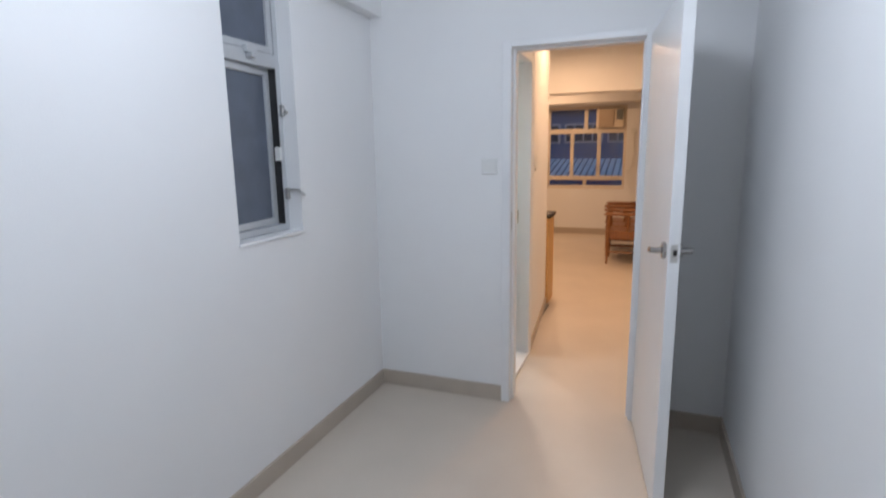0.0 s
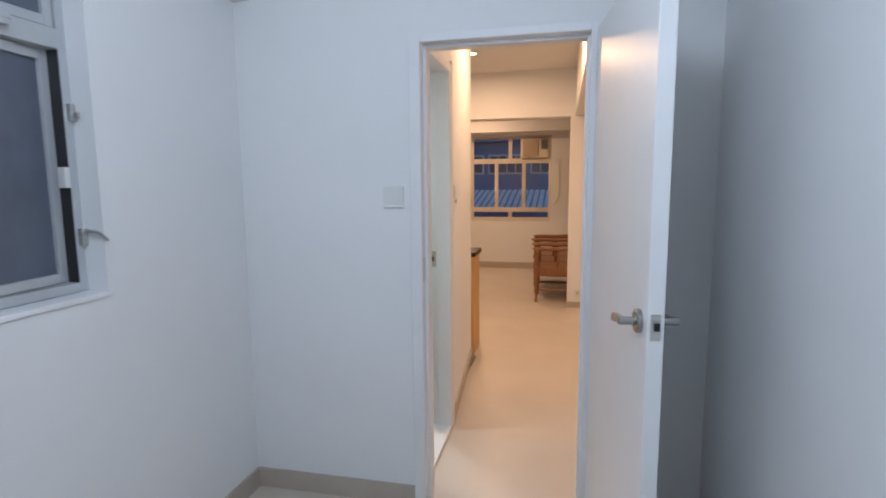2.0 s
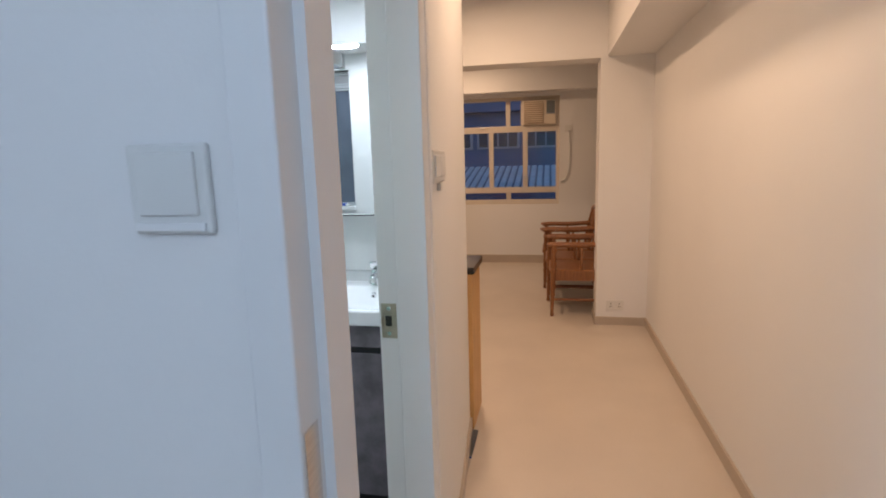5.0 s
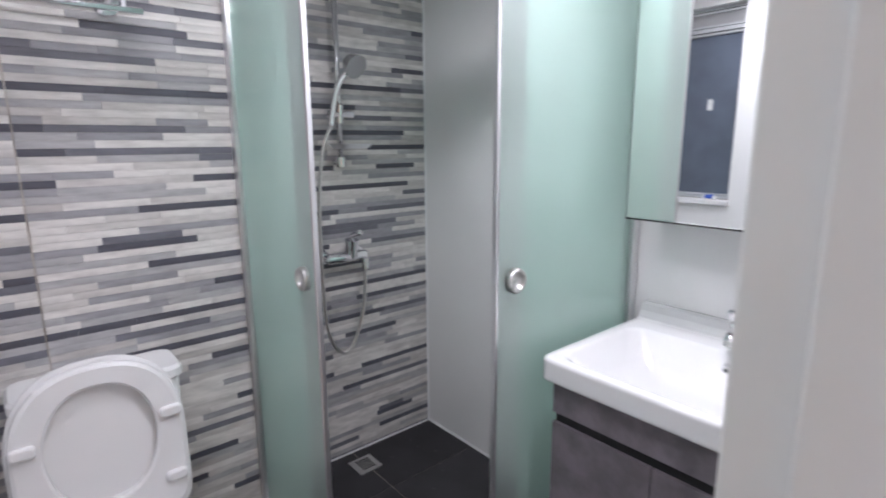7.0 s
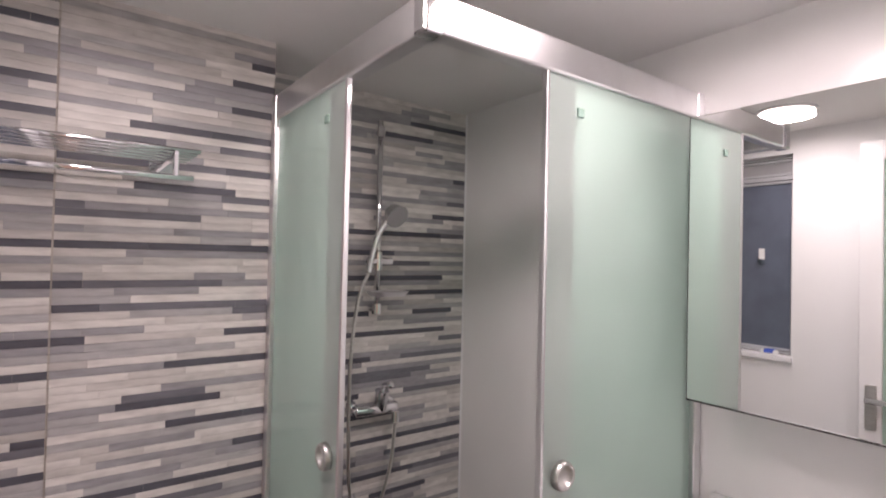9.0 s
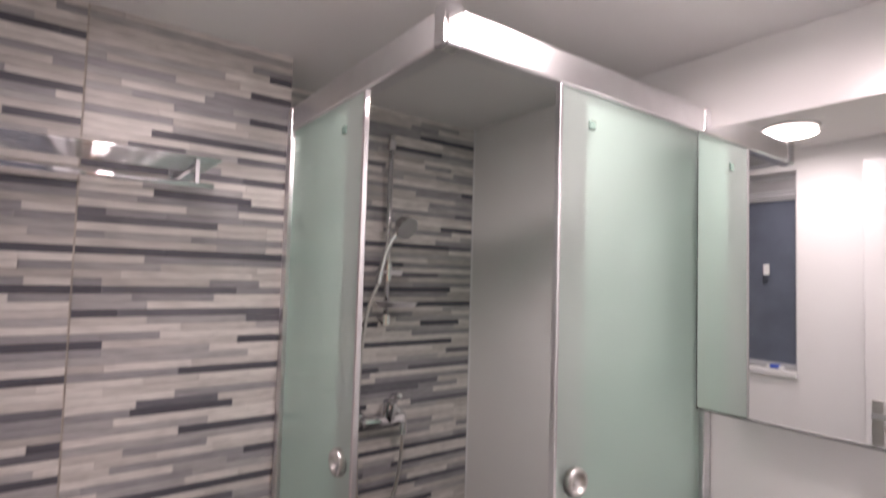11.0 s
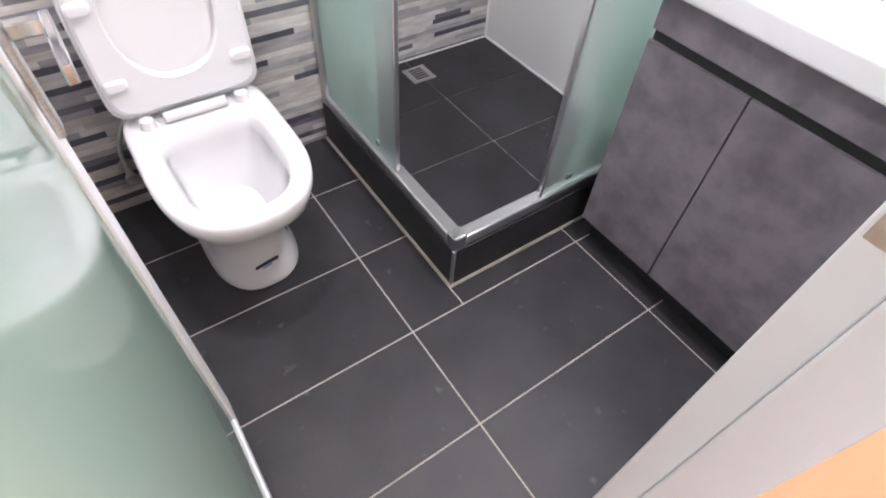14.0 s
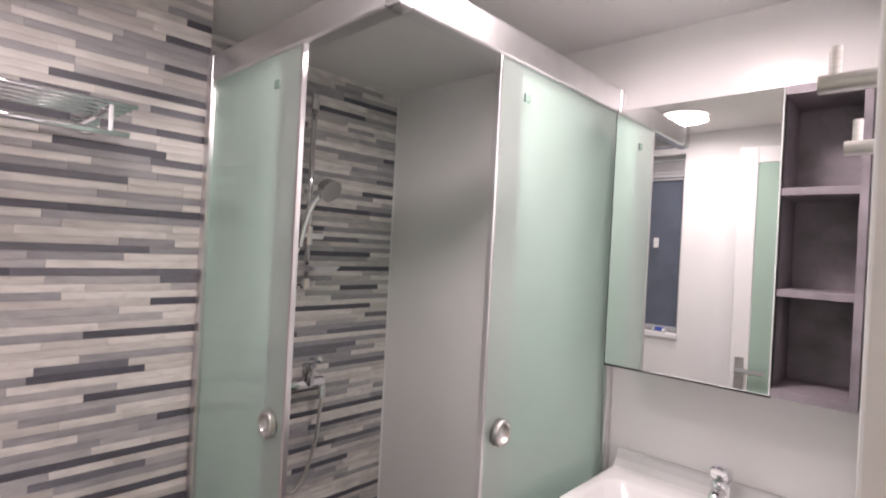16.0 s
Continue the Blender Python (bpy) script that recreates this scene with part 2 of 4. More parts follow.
solid("wall_door", boxes((-2.45, -1.95, YD0, YD1, 0, CEILING), (-1.53, -0.505, YD0, YD1, 0, CEILING), (-1.95, -1.53, YD0, YD1, 0, 1.03), (-1.95, -1.53, YD0, YD1, 1.955, CEILING),
      (-0.505, 0.238, YD0, YD1, 1.955, CEILING), (0.238, XE, YD0, YD1, 0, CEILING)), PAINT, "white wall with the bedroom door opening", "wall")
bm = boxes((XHB, -0.505, YD1, 3.199, 0, CEILING), (XHB, -0.505, 3.199, 3.845, 2.00, CEILING))
loft([[(XHB, 3.845, z), (-0.507, 3.845, z), (XH, YK, z), (XHB - 0.08, YK, z)] for z in (0, CEILING)], bm=bm)
solid("wall_hall", bm, PAINT, "white hall wall with the bathroom door opening", "wall")
solid("wall_bathroom_end", boxes((-2.45, XHB, YN, YK, 0, CEILING)), BATHWHITE, "glossy white bathroom wall", "wall")
solid("wall_shower", boxes((-2.45, XS, YD1, YN, 0, CEILING)), GROUT, "bathroom wall clad in grey and white strip tiles", "wall")
solid("wall_toilet", boxes((XS, XT, YD1, KY + 0.01, 0, BATHCEIL)), GROUT, "boxed-out wall clad in grey and white strip tiles", "wall")
solid("bathroom_ceiling", boxes((-2.45, XHB, YD1, YN, BATHCEIL, BATHCEIL + 0.05)), CEIL, "white bathroom ceiling", "ceiling")
solid("ceiling", boxes((-2.5, XE + 0.14, YBACK - 0.12, YK, CEILING, CEILING + 0.12), (-3.4, 2.3, YK, YFAR + 0.15, CEILING, CEILING + 0.12)), CEIL, "plain white ceiling", "ceiling")
solid("beam_bedroom_west", boxes((XB, XB + 0.075, YBACK, YD0, 2.135, CEILING)), PAINT, "white boxed beam above the bedroom window", "beam")
solid("beam_bedroom_east", boxes((0.325, XE, YBACK, YD0, 2.125, CEILING)), PAINT, "white boxed beam along the bedroom wall", "beam")
solid("beam_hall", boxes((0.205, XR, YD1, YP, 2.075, CEILING)), PAINT, "white boxed beam along the hall", "beam")
solid("beam_living", boxes((-3.3, 2.2, YP, YP + 0.25, 2.068, CEILING)), PAINT, "white boxed beam across the living room", "beam")
solid("pillar", boxes((0.157, XR, YP, YP + 0.25, 0, 2.068)), PAINT, "white painted pillar", "pillar")
solid("wall_living_west", boxes((-3.42, -3.3, YK, YFAR, 0, CEILING), (-3.42, -2.45, YK - 0.12, YK, 0, CEILING)), PAINT, "white living room wall", "wall")
solid("wall_living_east", boxes((2.2, 2.32, YP, YFAR, 0, CEILING), (XE + 0.14, 2.32, YP, YP + 0.12, 0, CEILING)), PAINT, "white living room wall", "wall")
solid("beam_window", boxes((-3.3, 2.2, YFAR - 0.22, YFAR, 2.136, CEILING)), PAINT, "white boxed beam above the living room window", "beam")
solid("wall_far", boxes((-3.42, -1.366, YFAR, YFAR + 0.16, 0, CEILING), (-0.092, 2.32, YFAR, YFAR + 0.16, 0, CEILING), (-1.366, -0.092, YFAR, YFAR + 0.16, 0, 0.757), (-1.366, -0.092, YFAR, YFAR + 0.16, 2.095, CEILING)),
      PAINT, "white living room wall with a wide window opening", "wall")


def skirting(name, h, *rows):
    bm = bmesh.new()
    for r in rows:
        box(*r, 0.0, h, bm=bm)
    return solid(name, bm, SKIRT, "beige tiled skirting along the wall", "baseboard")


skirting("baseboard_bedroom", 0.088, (XB, XB + 0.012, YBACK, YD0), (XB + 0.012, -0.507, YD0 - 0.012, YD0), (0.240, XE - 0.012, YD0 - 0.012, YD0), (XE - 0.012, XE, YBACK, YD0))
bm = loft([[(-0.510, 3.88, z), (-0.498, 3.88, z), (XH + 0.012, YK, z), (XH, YK, z)] for z in (0.0, 0.065)])
solid("baseboard_hall_west", bm, SKIRT, "beige tiled skirting along the wall", "baseboard")
skirting("baseboard_hall", 0.065, (XR - 0.012, XR, YD1, YP - 0.012), (0.157, XR, YP - 0.012, YP), (0.145, 0.157, YP - 0.012, YP + 0.25))
skirting("baseboard_living", 0.10, (-3.3, 2.2, YFAR - 0.012, YFAR))
solid("floor_bathroom", boxes((XS, XHB + 0.06, YD1, YN, -0.15, -0.0015)), GROUT, "pale grout bed under charcoal bathroom tiles", "floor")
solid("floor_shower", boxes((XS, KX - 0.07, KY + 0.07, YN, -0.003, 0.036)), GROUT, "pale grout bed under charcoal shower tiles", "floor")
solid("threshold", box(XHB - 0.004, -0.495, 3.199, 3.845, 0.0, 0.022, 0.004), TRIM, "white stone threshold of the bathroom door", "threshold")


def turned(bm, m):
    bmesh.ops.transform(bm, matrix=m, verts=bm.verts)
    return bm


def rounded(cx, cy, hx, hy, r, z, n=6):
    """A rounded rectangle, level, as one ring of points."""
    out = []
    for k, (sx, sy) in enumerate(((1, 1), (-1, 1), (-1, -1), (1, -1))):
        for i in range(n + 1):
            a = math.pi / 2 * (k + i / n)
            out.append((cx + sx * (hx - r) + r * math.cos(a), cy + sy * (hy - r) + r * math.sin(a), z))
    return out


# ---- bedroom door ----
LEAF = pose(0.197, 3.060, 0, 0, 0, -90 + 7.0)   # x along the leaf from its hinges, y through its thickness
d = solid("door_1", turned(box(0, 0.742, 0, 0.040, 0.012, 1.925, 0.002), LEAF), DOOR, "white flush bedroom door standing open", "door")


def lever(parent, m, side):
    """A round rose with a bent lever, on one face of a door."""
    bm = rod((0, 0, 0), (0, 0.010 * side, 0), 0.030, segs=36)
    rod((0, 0.010 * side, 0), (0, 0.013 * side, 0), 0.030, 0.026, segs=36, bm=bm)
    rose = part("rose", turned(bm, m), LEVERSTEEL, parent, "round satin steel rose", smooth=False)
    bm = rod((0, 0.012 * side, 0), (0, 0.051 * side, 0), 0.0105, segs=24)
    rod((0, 0.051 * side, 0), (0, 0.054 * side, 0), 0.0105, 0.008, segs=24, bm=bm)
    part("neck", turned(bm, m), LEVERSTEEL, rose, "round steel neck")
    bm = loft([[(x, (0.040 + dy) * side, z + dz) for dy, dz in ((-w, -h), (w, -h), (w * 1.4, 0), (w, h), (-w, h), (-w * 1.4, 0))] for x, z, w, h in ((-0.004, 0.0, 0.004, 0.007), (-0.030, -0.004, 0.0045, 0.0085), (-0.085, -0.013, 0.005, 0.011), (-0.106, -0.017, 0.005, 0.011), (-0.110, -0.018, 0.003, 0.008))])
    part("lever", turned(bm, m), LEVERSTEEL, rose, "flat drooping satin steel lever")


lever(d, LEAF @ pose(0.682, 0, 1.043), -1)
lever(d, LEAF @ pose(0.682, 0.040, 1.043), 1)
part("latch_plate", turned(box(0.7405, 0.7435, 0.008, 0.032, 1.010, 1.075, 0.001), LEAF), STEEL, d, "steel latch plate")
part("latch_bolt", turned(box(0.7435, 0.752, 0.016, 0.028, 1.035, 1.055, 0.002), LEAF), BLACK, d, "dark latch bolt")
bm = boxes((-0.507, -0.460, YD0 - 0.014, YD1 + 0.004, 0, 1.955), (0.177, 0.240, YD0 - 0.014, YD1 + 0.004, 0, 1.955), (-0.460, 0.177, YD0 - 0.014, YD1 + 0.004, 1.922, 1.955), bevel=0.003)
f1 = solid("door_frame_1", bm, TRIM, "white painted frame of the bedroom door", "door frame")
part("stop", boxes((-0.460, -0.448, 3.12, YD1 - 0.012, 0, 1.91), (0.165, 0.177, 3.12, YD1 - 0.012, 0, 1.91), (-0.460, 0.177, 3.12, YD1 - 0.012, 1.91, 1.922)), TRIM, f1)
part("strike_plate", boxes((-0.461, -0.4585, 3.078, 3.108, 0.985, 1.085)), STEEL, f1, "steel strike plate")


# ---- windows ----
def small_window(name, place, width, z0, z1, bar, label, open_sash, rim=0.028, sw=0.028, top=None):
    """An aluminium window with a fixed top light; drawn along x from 0 to width, seen from -y, and then set in its wall."""
    bm = boxes((0, rim, 0, 0.045, z0, z1), (width - rim, width, 0, 0.045, z0, z1), (rim, width - rim, 0, 0.045, z0, z0 + rim), (rim, width - rim, 0, 0.045, z1 - rim, z1),
               (rim, width - rim, -0.004, 0.045, bar, bar + 2 * rim), bevel=0.002)
    w = solid(name, turned(bm, place), ALUFRAME, label, "window")
    a, b_ = rim + 0.004, rim + 0.004 + sw
    lo, hi = bar + 2 * rim + 0.003, z1 - rim - 0.003
    f = part("sash_frame", turned(boxes((a, b_, 0.004, 0.034, lo, hi), (width - b_, width - a, 0.004, 0.034, lo, hi), (b_, width - b_, 0.004, 0.034, lo, lo + sw), (b_, width - b_, 0.004, 0.034, hi - sw, hi), bevel=0.002), place), ALUFRAME, w)
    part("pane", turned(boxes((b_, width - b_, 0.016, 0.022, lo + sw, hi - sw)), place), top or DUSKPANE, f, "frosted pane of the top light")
    sash = place @ pose(a, 0.02, 0, 0, 0, open_sash)
    u, lo, hi = width - 2 * a, z0 + rim + 0.003, bar - 0.003
    f = part("sash_frame", turned(boxes((0, sw, -0.014, 0.018, lo, hi), (u - sw, u, -0.014, 0.018, lo, hi), (sw, u - sw, -0.014, 0.018, lo, lo + sw), (sw, u - sw, -0.014, 0.018, hi - sw, hi), bevel=0.002), sash), ALUFRAME, w)
    part("pane", turned(boxes((sw, u - sw, -0.002, 0.004, lo + sw, hi - sw)), sash), DUSKPANE, f, "frosted pane with the dusk behind it put into its dark colour")
    # Black strip added for the shade in the gap beside the sash.
    part("gasket", turned(boxes((width - rim - 0.003, width - rim, 0.002, 0.04, z0 + rim, bar)), place), BLACK, w)
    return w


ALUFRAME = material("grey_white_window_aluminium", (0.52, 0.54, 0.56), 0.4, 0.25, vary=0.05, bump=0.003)
w1 = small_window("window_1", pose(-1.335, 1.945, 0, 0, 0, 90), 0.412, 1.067, 2.137, 1.775, "aluminium casement with frosted panes in the bedroom wall", 5)
part("catch", boxes((-1.338, -1.312, 2.13, 2.185, 1.815, 1.845), (-1.330, -1.300, 2.14, 2.17, 1.795, 1.812), bevel=0.003), ALUFRAME, w1, "small metal catch")
part("stay", boxes((-1.340, -1.318, 2.335, 2.355, 1.575, 1.625), (-1.325, -1.30, 2.340, 2.352, 1.585, 1.60), bevel=0.003), STEEL, w1, "steel window stay")
part("stay", boxes((-1.340, -1.318, 2.335, 2.355, 1.205, 1.26), bevel=0.003), STEEL, w1, "steel window stay")
part("stay_arm", tube([(-1.325, 2.345, 1.25), (-1.27, 2.342, 1.248), (-1.225, 2.335, 1.225)], 0.005, 8), STEEL, w1, "bent steel arm", smooth=True)
part("pull", box(-1.345, -1.318, 2.297, 2.315, 1.38, 1.44, 0.003), PLASTIC, w1, "white plastic pull")
solid("window_sill_1", boxes((-1.335, XB + 0.007, 1.938, 2.364, 1.051, 1.066), bevel=0.003), TRIM, "white painted bedroom window sill", "window sill")
w2 = small_window("window_2", pose(-1.53, 3.150, 0, 0, 0, 180), 0.42, 1.05, 1.952, 1.845, "aluminium casement with frosted panes in the bathroom wall", 0, 0.009, 0.011, material("pale_frosted_pane", (0.36, 0.36, 0.37), 0.35, vary=0.1, bump=0.02))
part("sticker", boxes((-1.68, -1.655, 3.162, 3.166, 1.48, 1.53)), PLASTIC, w2, "white paper sticker")
solid("window_sill_2", boxes((-1.955, -1.525, 3.150, 3.212, 1.022, 1.048), bevel=0.004), TRIM, "white bathroom window sill", "window sill")

pk = thing("cloth_packet", -1.62, 3.185, 1.048, "small blue and white packet on the window sill", "packet")
part("wrap", box(-1.655, -1.585, 3.172, 3.202, 1.048, 1.068, 0.006), PLASTIC, pk)
part("blue_band", box(-1.640, -1.600, 3.170, 3.204, 1.052, 1.071, 0.005), material("blue_print", (0.05, 0.12, 0.55), 0.4, bump=0.0), pk, "blue printed band")

# ---- switches and sockets ----
s = thing("light_switch", -0.579, YD0, 1.328, "white plastic rocker light switch on the bedroom wall", "light switch")
part("plate", box(-0.622, -0.536, YD0 - 0.009, YD0, 1.285, 1.371, 0.003), PLASTIC, s)
part("rocker", box(-0.611, -0.547, YD0 - 0.013, YD0 - 0.009, 1.303, 1.363, 0.0015), PLASTIC, s)
part("strip", box(-0.617, -0.541, YD0 - 0.012, YD0 - 0.009, 1.288, 1.296, 0.001), TRIM, s)
for y in (3.965, 4.07):
    FX = -0.507 - (y - 3.845) * 0.0794
    s = thing("light_switch", FX, y, 1.33, "white plastic rocker light switch on the hall wall", "light switch", "hall switches")
    part("plate", box(FX - 0.004, FX + 0.014, y - 0.044, y + 0.044, 1.288, 1.374, 0.004), PLASTIC, s)
    part("rocker", box(FX + 0.014, FX + 0.018, y - 0.03, y + 0.03, 1.305, 1.360, 0.002), PLASTIC, s)
part("pull_tab", box(FX - 0.002, FX + 0.012, 4.057, 4.083, 1.265, 1.288, 0.002), PLASTIC, s)
s = thing("wall_socket", 0.30, YP, 0.165, "white double wall socket low on the pillar", "socket")
part("plate", box(0.235, 0.37, YP - 0.010, YP, 0.125, 0.205, 0.003), PLASTIC, s)
for x in (0.27, 0.335):
    part("outlet", boxes((x - 0.010, x - 0.004, YP - 0.0115, YP - 0.010, 0.15, 0.158), (x + 0.004, x + 0.010, YP - 0.0115, YP - 0.010, 0.15, 0.158), (x - 0.003, x + 0.003, YP - 0.0115, YP - 0.010, 0.17, 0.182)), BLACK, s)

# ---- bathroom door and frame ----
bm = boxes((XHB, -0.572, 3.800, 3.845, 0.022, 2.0), (-0.572, -0.497, 3.792, 3.845, 0.022, 2.0), (-0.509, -0.495, 3.845, 3.872, 0, 2.02),
           (XHB, -0.497, 3.199, 3.207, 0.022, 2.0), (XHB, -0.497, 3.207, 3.792, 1.955, 2.0), bevel=0.003)
f2 = solid("door_frame_2", bm, TRIM, "white stepped frame of the bathroom door", "door frame")
sp = part("strike_plate", box(-0.616, -0.578, 3.799, 3.803, 0.928, 1.014, 0.001), PLATE := material("warm_satin_plate", (0.50, 0.44, 0.37), 0.3, 1.0, vary=0.15, scale=30, bump=0.004), f2, "warm satin metal strike plate")
part("latch_hole", box(-0.606, -0.590, 3.7975, 3.7995, 0.958, 0.984, 0.0008), BLACK, sp, "dark latch hole")
part("lip", tube([(-0.612, 3.797, 0.957), (-0.614, 3.795, 0.971), (-0.612, 3.797, 0.985)], 0.0025, 8), PLATE, sp, smooth=True)
part("screw", rod((-0.597, 3.7995, 1.002), (-0.597, 3.7975, 1.002), 0.005, segs=14), CHROME, sp)
part("screw", rod((-0.597, 3.7995, 0.940), (-0.597, 3.7975, 0.940), 0.005, segs=14), CHROME, sp)

LX0, LX1, LY0, LY1 = -1.262, -0.600, 3.247, 3.285
bm = boxes((LX0, LX0 + 0.075, LY0, LY1, 0.03, 1.945), (LX1 - 0.075, LX1, LY0, LY1, 0.03, 1.945), (LX0 + 0.075, LX1 - 0.075, LY0, LY1, 0.03, 0.075), (LX0 + 0.075, LX1 - 0.075, LY0, LY1, 1.87, 1.945), bevel=0.004)
d2 = solid("door_2", bm, DOOR, "white bathroom door with frosted glass, standing open", "door")
part("glass", boxes((LX0 + 0.075, LX1 - 0.075, LY1 - 0.014, LY1 - 0.006, 0.075, 1.87)), DOORGLASS := frosted("pale_green_door_glass", (0.44, 0.63, 0.55), 0.25, 0.13, 0.03), d2, "pale green frosted glass")
pl = part("handle_plate", box(LX0 + 0.022, LX0 + 0.060, LY1, LY1 + 0.008, 0.83, 1.0, 0.003), STEEL, d2, "square steel backplate")
part("lever", boxes((LX0 + 0.032, LX0 + 0.048, LY1 + 0.008, LY1 + 0.050, 0.938, 0.954), (LX0 + 0.032, LX0 + 0.150, LY1 + 0.040, LY1 + 0.050, 0.936, 0.956), bevel=0.002), CHROME, pl, "flat steel lever")
part("edge_latch", boxes((LX0 - 0.0015, LX0, LY0 + 0.008, LY1 - 0.008, 0.90, 1.0)), STEEL, d2, "steel latch plate")

# ---- shower enclosure ----
def etched(ob, axis):
    """Leaves the frost on one face of a pane; its other faces are clear."""
    ob.data.materials.append(CLEAR)
    for p in ob.data.polygons:
        p.material_index = 0 if p.normal[axis] * (-1 if axis == 1 else 1) > 0.9 else 1
    ob.visible_shadow = False
    return ob


CLEAR = bpy.data.materials.new("clear_glass_face")
CLEAR.use_nodes = True
n_ = CLEAR.node_tree.nodes
tr_, gl_, mxs = n_.new("ShaderNodeBsdfTransparent"), n_.new("ShaderNodeBsdfGlossy"), n_.new("ShaderNodeMixShader")
gl_.inputs["Roughness"].default_value, mxs.inputs[0].default_value = 0.02, 0.04
CLEAR.node_tree.links.new(tr_.outputs[0], mxs.inputs[1])
CLEAR.node_tree.links.new(gl_.outputs[0], mxs.inputs[2])
CLEAR.node_tree.links.new(mxs.outputs[0], n_["Material Output"].inputs[0])


k = thing("shower_kerb", KX, KY, 0, "low shower kerb clad in black tiles", "kerb")
part("front_tile", box(XT, KX, KY, KY + 0.07, 0, 0.146, 0.002), SLATE, k)
part("side_tile", box(KX - 0.07, KX, KY + 0.07, YN, 0, 0.146, 0.002), SLATE, k)
part("corner_trim", boxes((KX - 0.006, KX + 0.002, KY - 0.002, KY + 0.006, 0.0, 0.146)), ALU, k, "thin metal corner trim")
part("grout_line", boxes((XT, KX + 0.006, KY - 0.006, KY, 0.0, 0.004), (KX, KX + 0.006, KY, YN, 0.0, 0.004)), GROUT, k, "pale grout line")

e = thing("shower_enclosure", KX, KY, 0.146, "corner shower enclosure with mint frosted sliding glass doors", "shower enclosure")
TOP0, TOP1 = 1.832, 1.902
for nm, (z0, z1) in (("bottom_track", (0.146, 0.182)), ("top_rail", (TOP0, TOP1))):
    part(nm, box(XT + 0.03, KX - 0.028, KY + 0.004, KY + 0.046, z0, z1, 0.006), ALU, e, "satin aluminium rail")
    part(nm, box(KX - 0.046, KX - 0.004, KY + 0.028, YN - 0.03, z0, z1, 0.006), ALU, e, "satin aluminium rail")
part("corner_block", box(KX - 0.040, KX + 0.001, KY - 0.001, KY + 0.040, TOP0 - 0.004, TOP1 + 0.006, 0.006), CHROME, e, "chrome corner block")
part("corner_block", box(KX - 0.040, KX + 0.001, KY - 0.001, KY + 0.040, 0.146, 0.200, 0.006), CHROME, e, "chrome corner block")
part("wall_post", box(XT, XT + 0.032, KY + 0.002, KY + 0.048, 0.146, TOP1, 0.004), ALU, e, "aluminium wall post")
part("wall_post", box(KX - 0.048, KX - 0.002, YN - 0.032, YN, 0.146, TOP1, 0.004), ALU, e, "aluminium wall post")
etched(part("fixed_glass", box(XT + 0.030, -1.690, KY + 0.028, KY + 0.034, 0.190, TOP0 + 0.004), MINT, e, "mint frosted fixed glass"), 1)
etched(part("fixed_glass", box(KX - 0.034, KX - 0.028, 4.33, YN - 0.03, 0.190, TOP0 + 0.004), MINT, e, "mint frosted fixed glass"), 0)
g1 = etched(part("sliding_glass", box(XT + 0.04, -1.585, KY + 0.012, KY + 0.018, 0.190, TOP0 + 0.004), PALEMINT, e, "mint frosted sliding door"), 1)
g2 = etched(part("sliding_glass", box(KX - 0.018, KX - 0.012, 4.235, YN - 0.04, 0.190, TOP0 + 0.004), PALEMINT, e, "mint frosted sliding door"), 0)
part("edge_strip", box(-1.585, -1.576, KY + 0.008, KY + 0.022, 0.190, TOP0 + 0.002, 0.002), ALU, g1, "pale edge strip")
part("edge_strip", box(KX - 0.022, KX - 0.008, 4.226, 4.235, 0.190, TOP0 + 0.002, 0.002), ALU, g2, "pale edge strip")


def knob(parent, m):
    ring = lambda q, h: [(q * math.cos(a), q * math.sin(a), h) for a in (2 * math.pi * i / 36 for i in range(36))]
    kn = part("knob", turned(loft([ring(0.030, 0.0), ring(0.030, 0.010), ring(0.0275, 0.015), ring(0.023, 0.016), ring(0.020, 0.012), ring(0.017, 0.002)]), m), STEEL, parent, "round steel finger pull with a dished centre", smooth=True)
    part("finger_ring", turned(rod((0, 0, -0.006), (0, 0, -0.022), 0.030, 0.026, 32), m), CHROME, kn)


CAP = material("grey_green_plastic", (0.17, 0.27, 0.23), 0.5, bump=0.0)
knob(g1, pose(-1.640, KY + 0.012, 1.013, 90, 0, 0))
knob(g2, pose(KX - 0.012, 4.290, 1.018, 0, 90, 0))
for x, y, face in ((-1.93, KY + 0.026, 0), (-1.68, KY + 0.010, 0), (KX - 0.026, 4.70, 1), (KX - 0.010, 4.33, 1)):
    for z in (0.225, 1.765):
        part("roller_cap", box(x - 0.010, x + 0.010, y - 0.003, y + 0.003, z - 0.010, z + 0.010, 0.002) if not face else box(x - 0.003, x + 0.003, y - 0.010, y + 0.010, z - 0.010, z + 0.010, 0.002), CAP, e, "small grey-green roller cap")

solid("silicone_bead", boxes((XS + 0.006, KX - 0.05, YN - 0.005, YN, 0.04, 0.047), (XS + 0.005, XS + 0.010, YN - 0.005, YN, 0.047, BATHCEIL), (XS + 0.005, XS + 0.010, KY + 0.07, YN - 0.005, 0.04, 0.046)), TRIM, "white silicone bead in the shower corner", "trim")

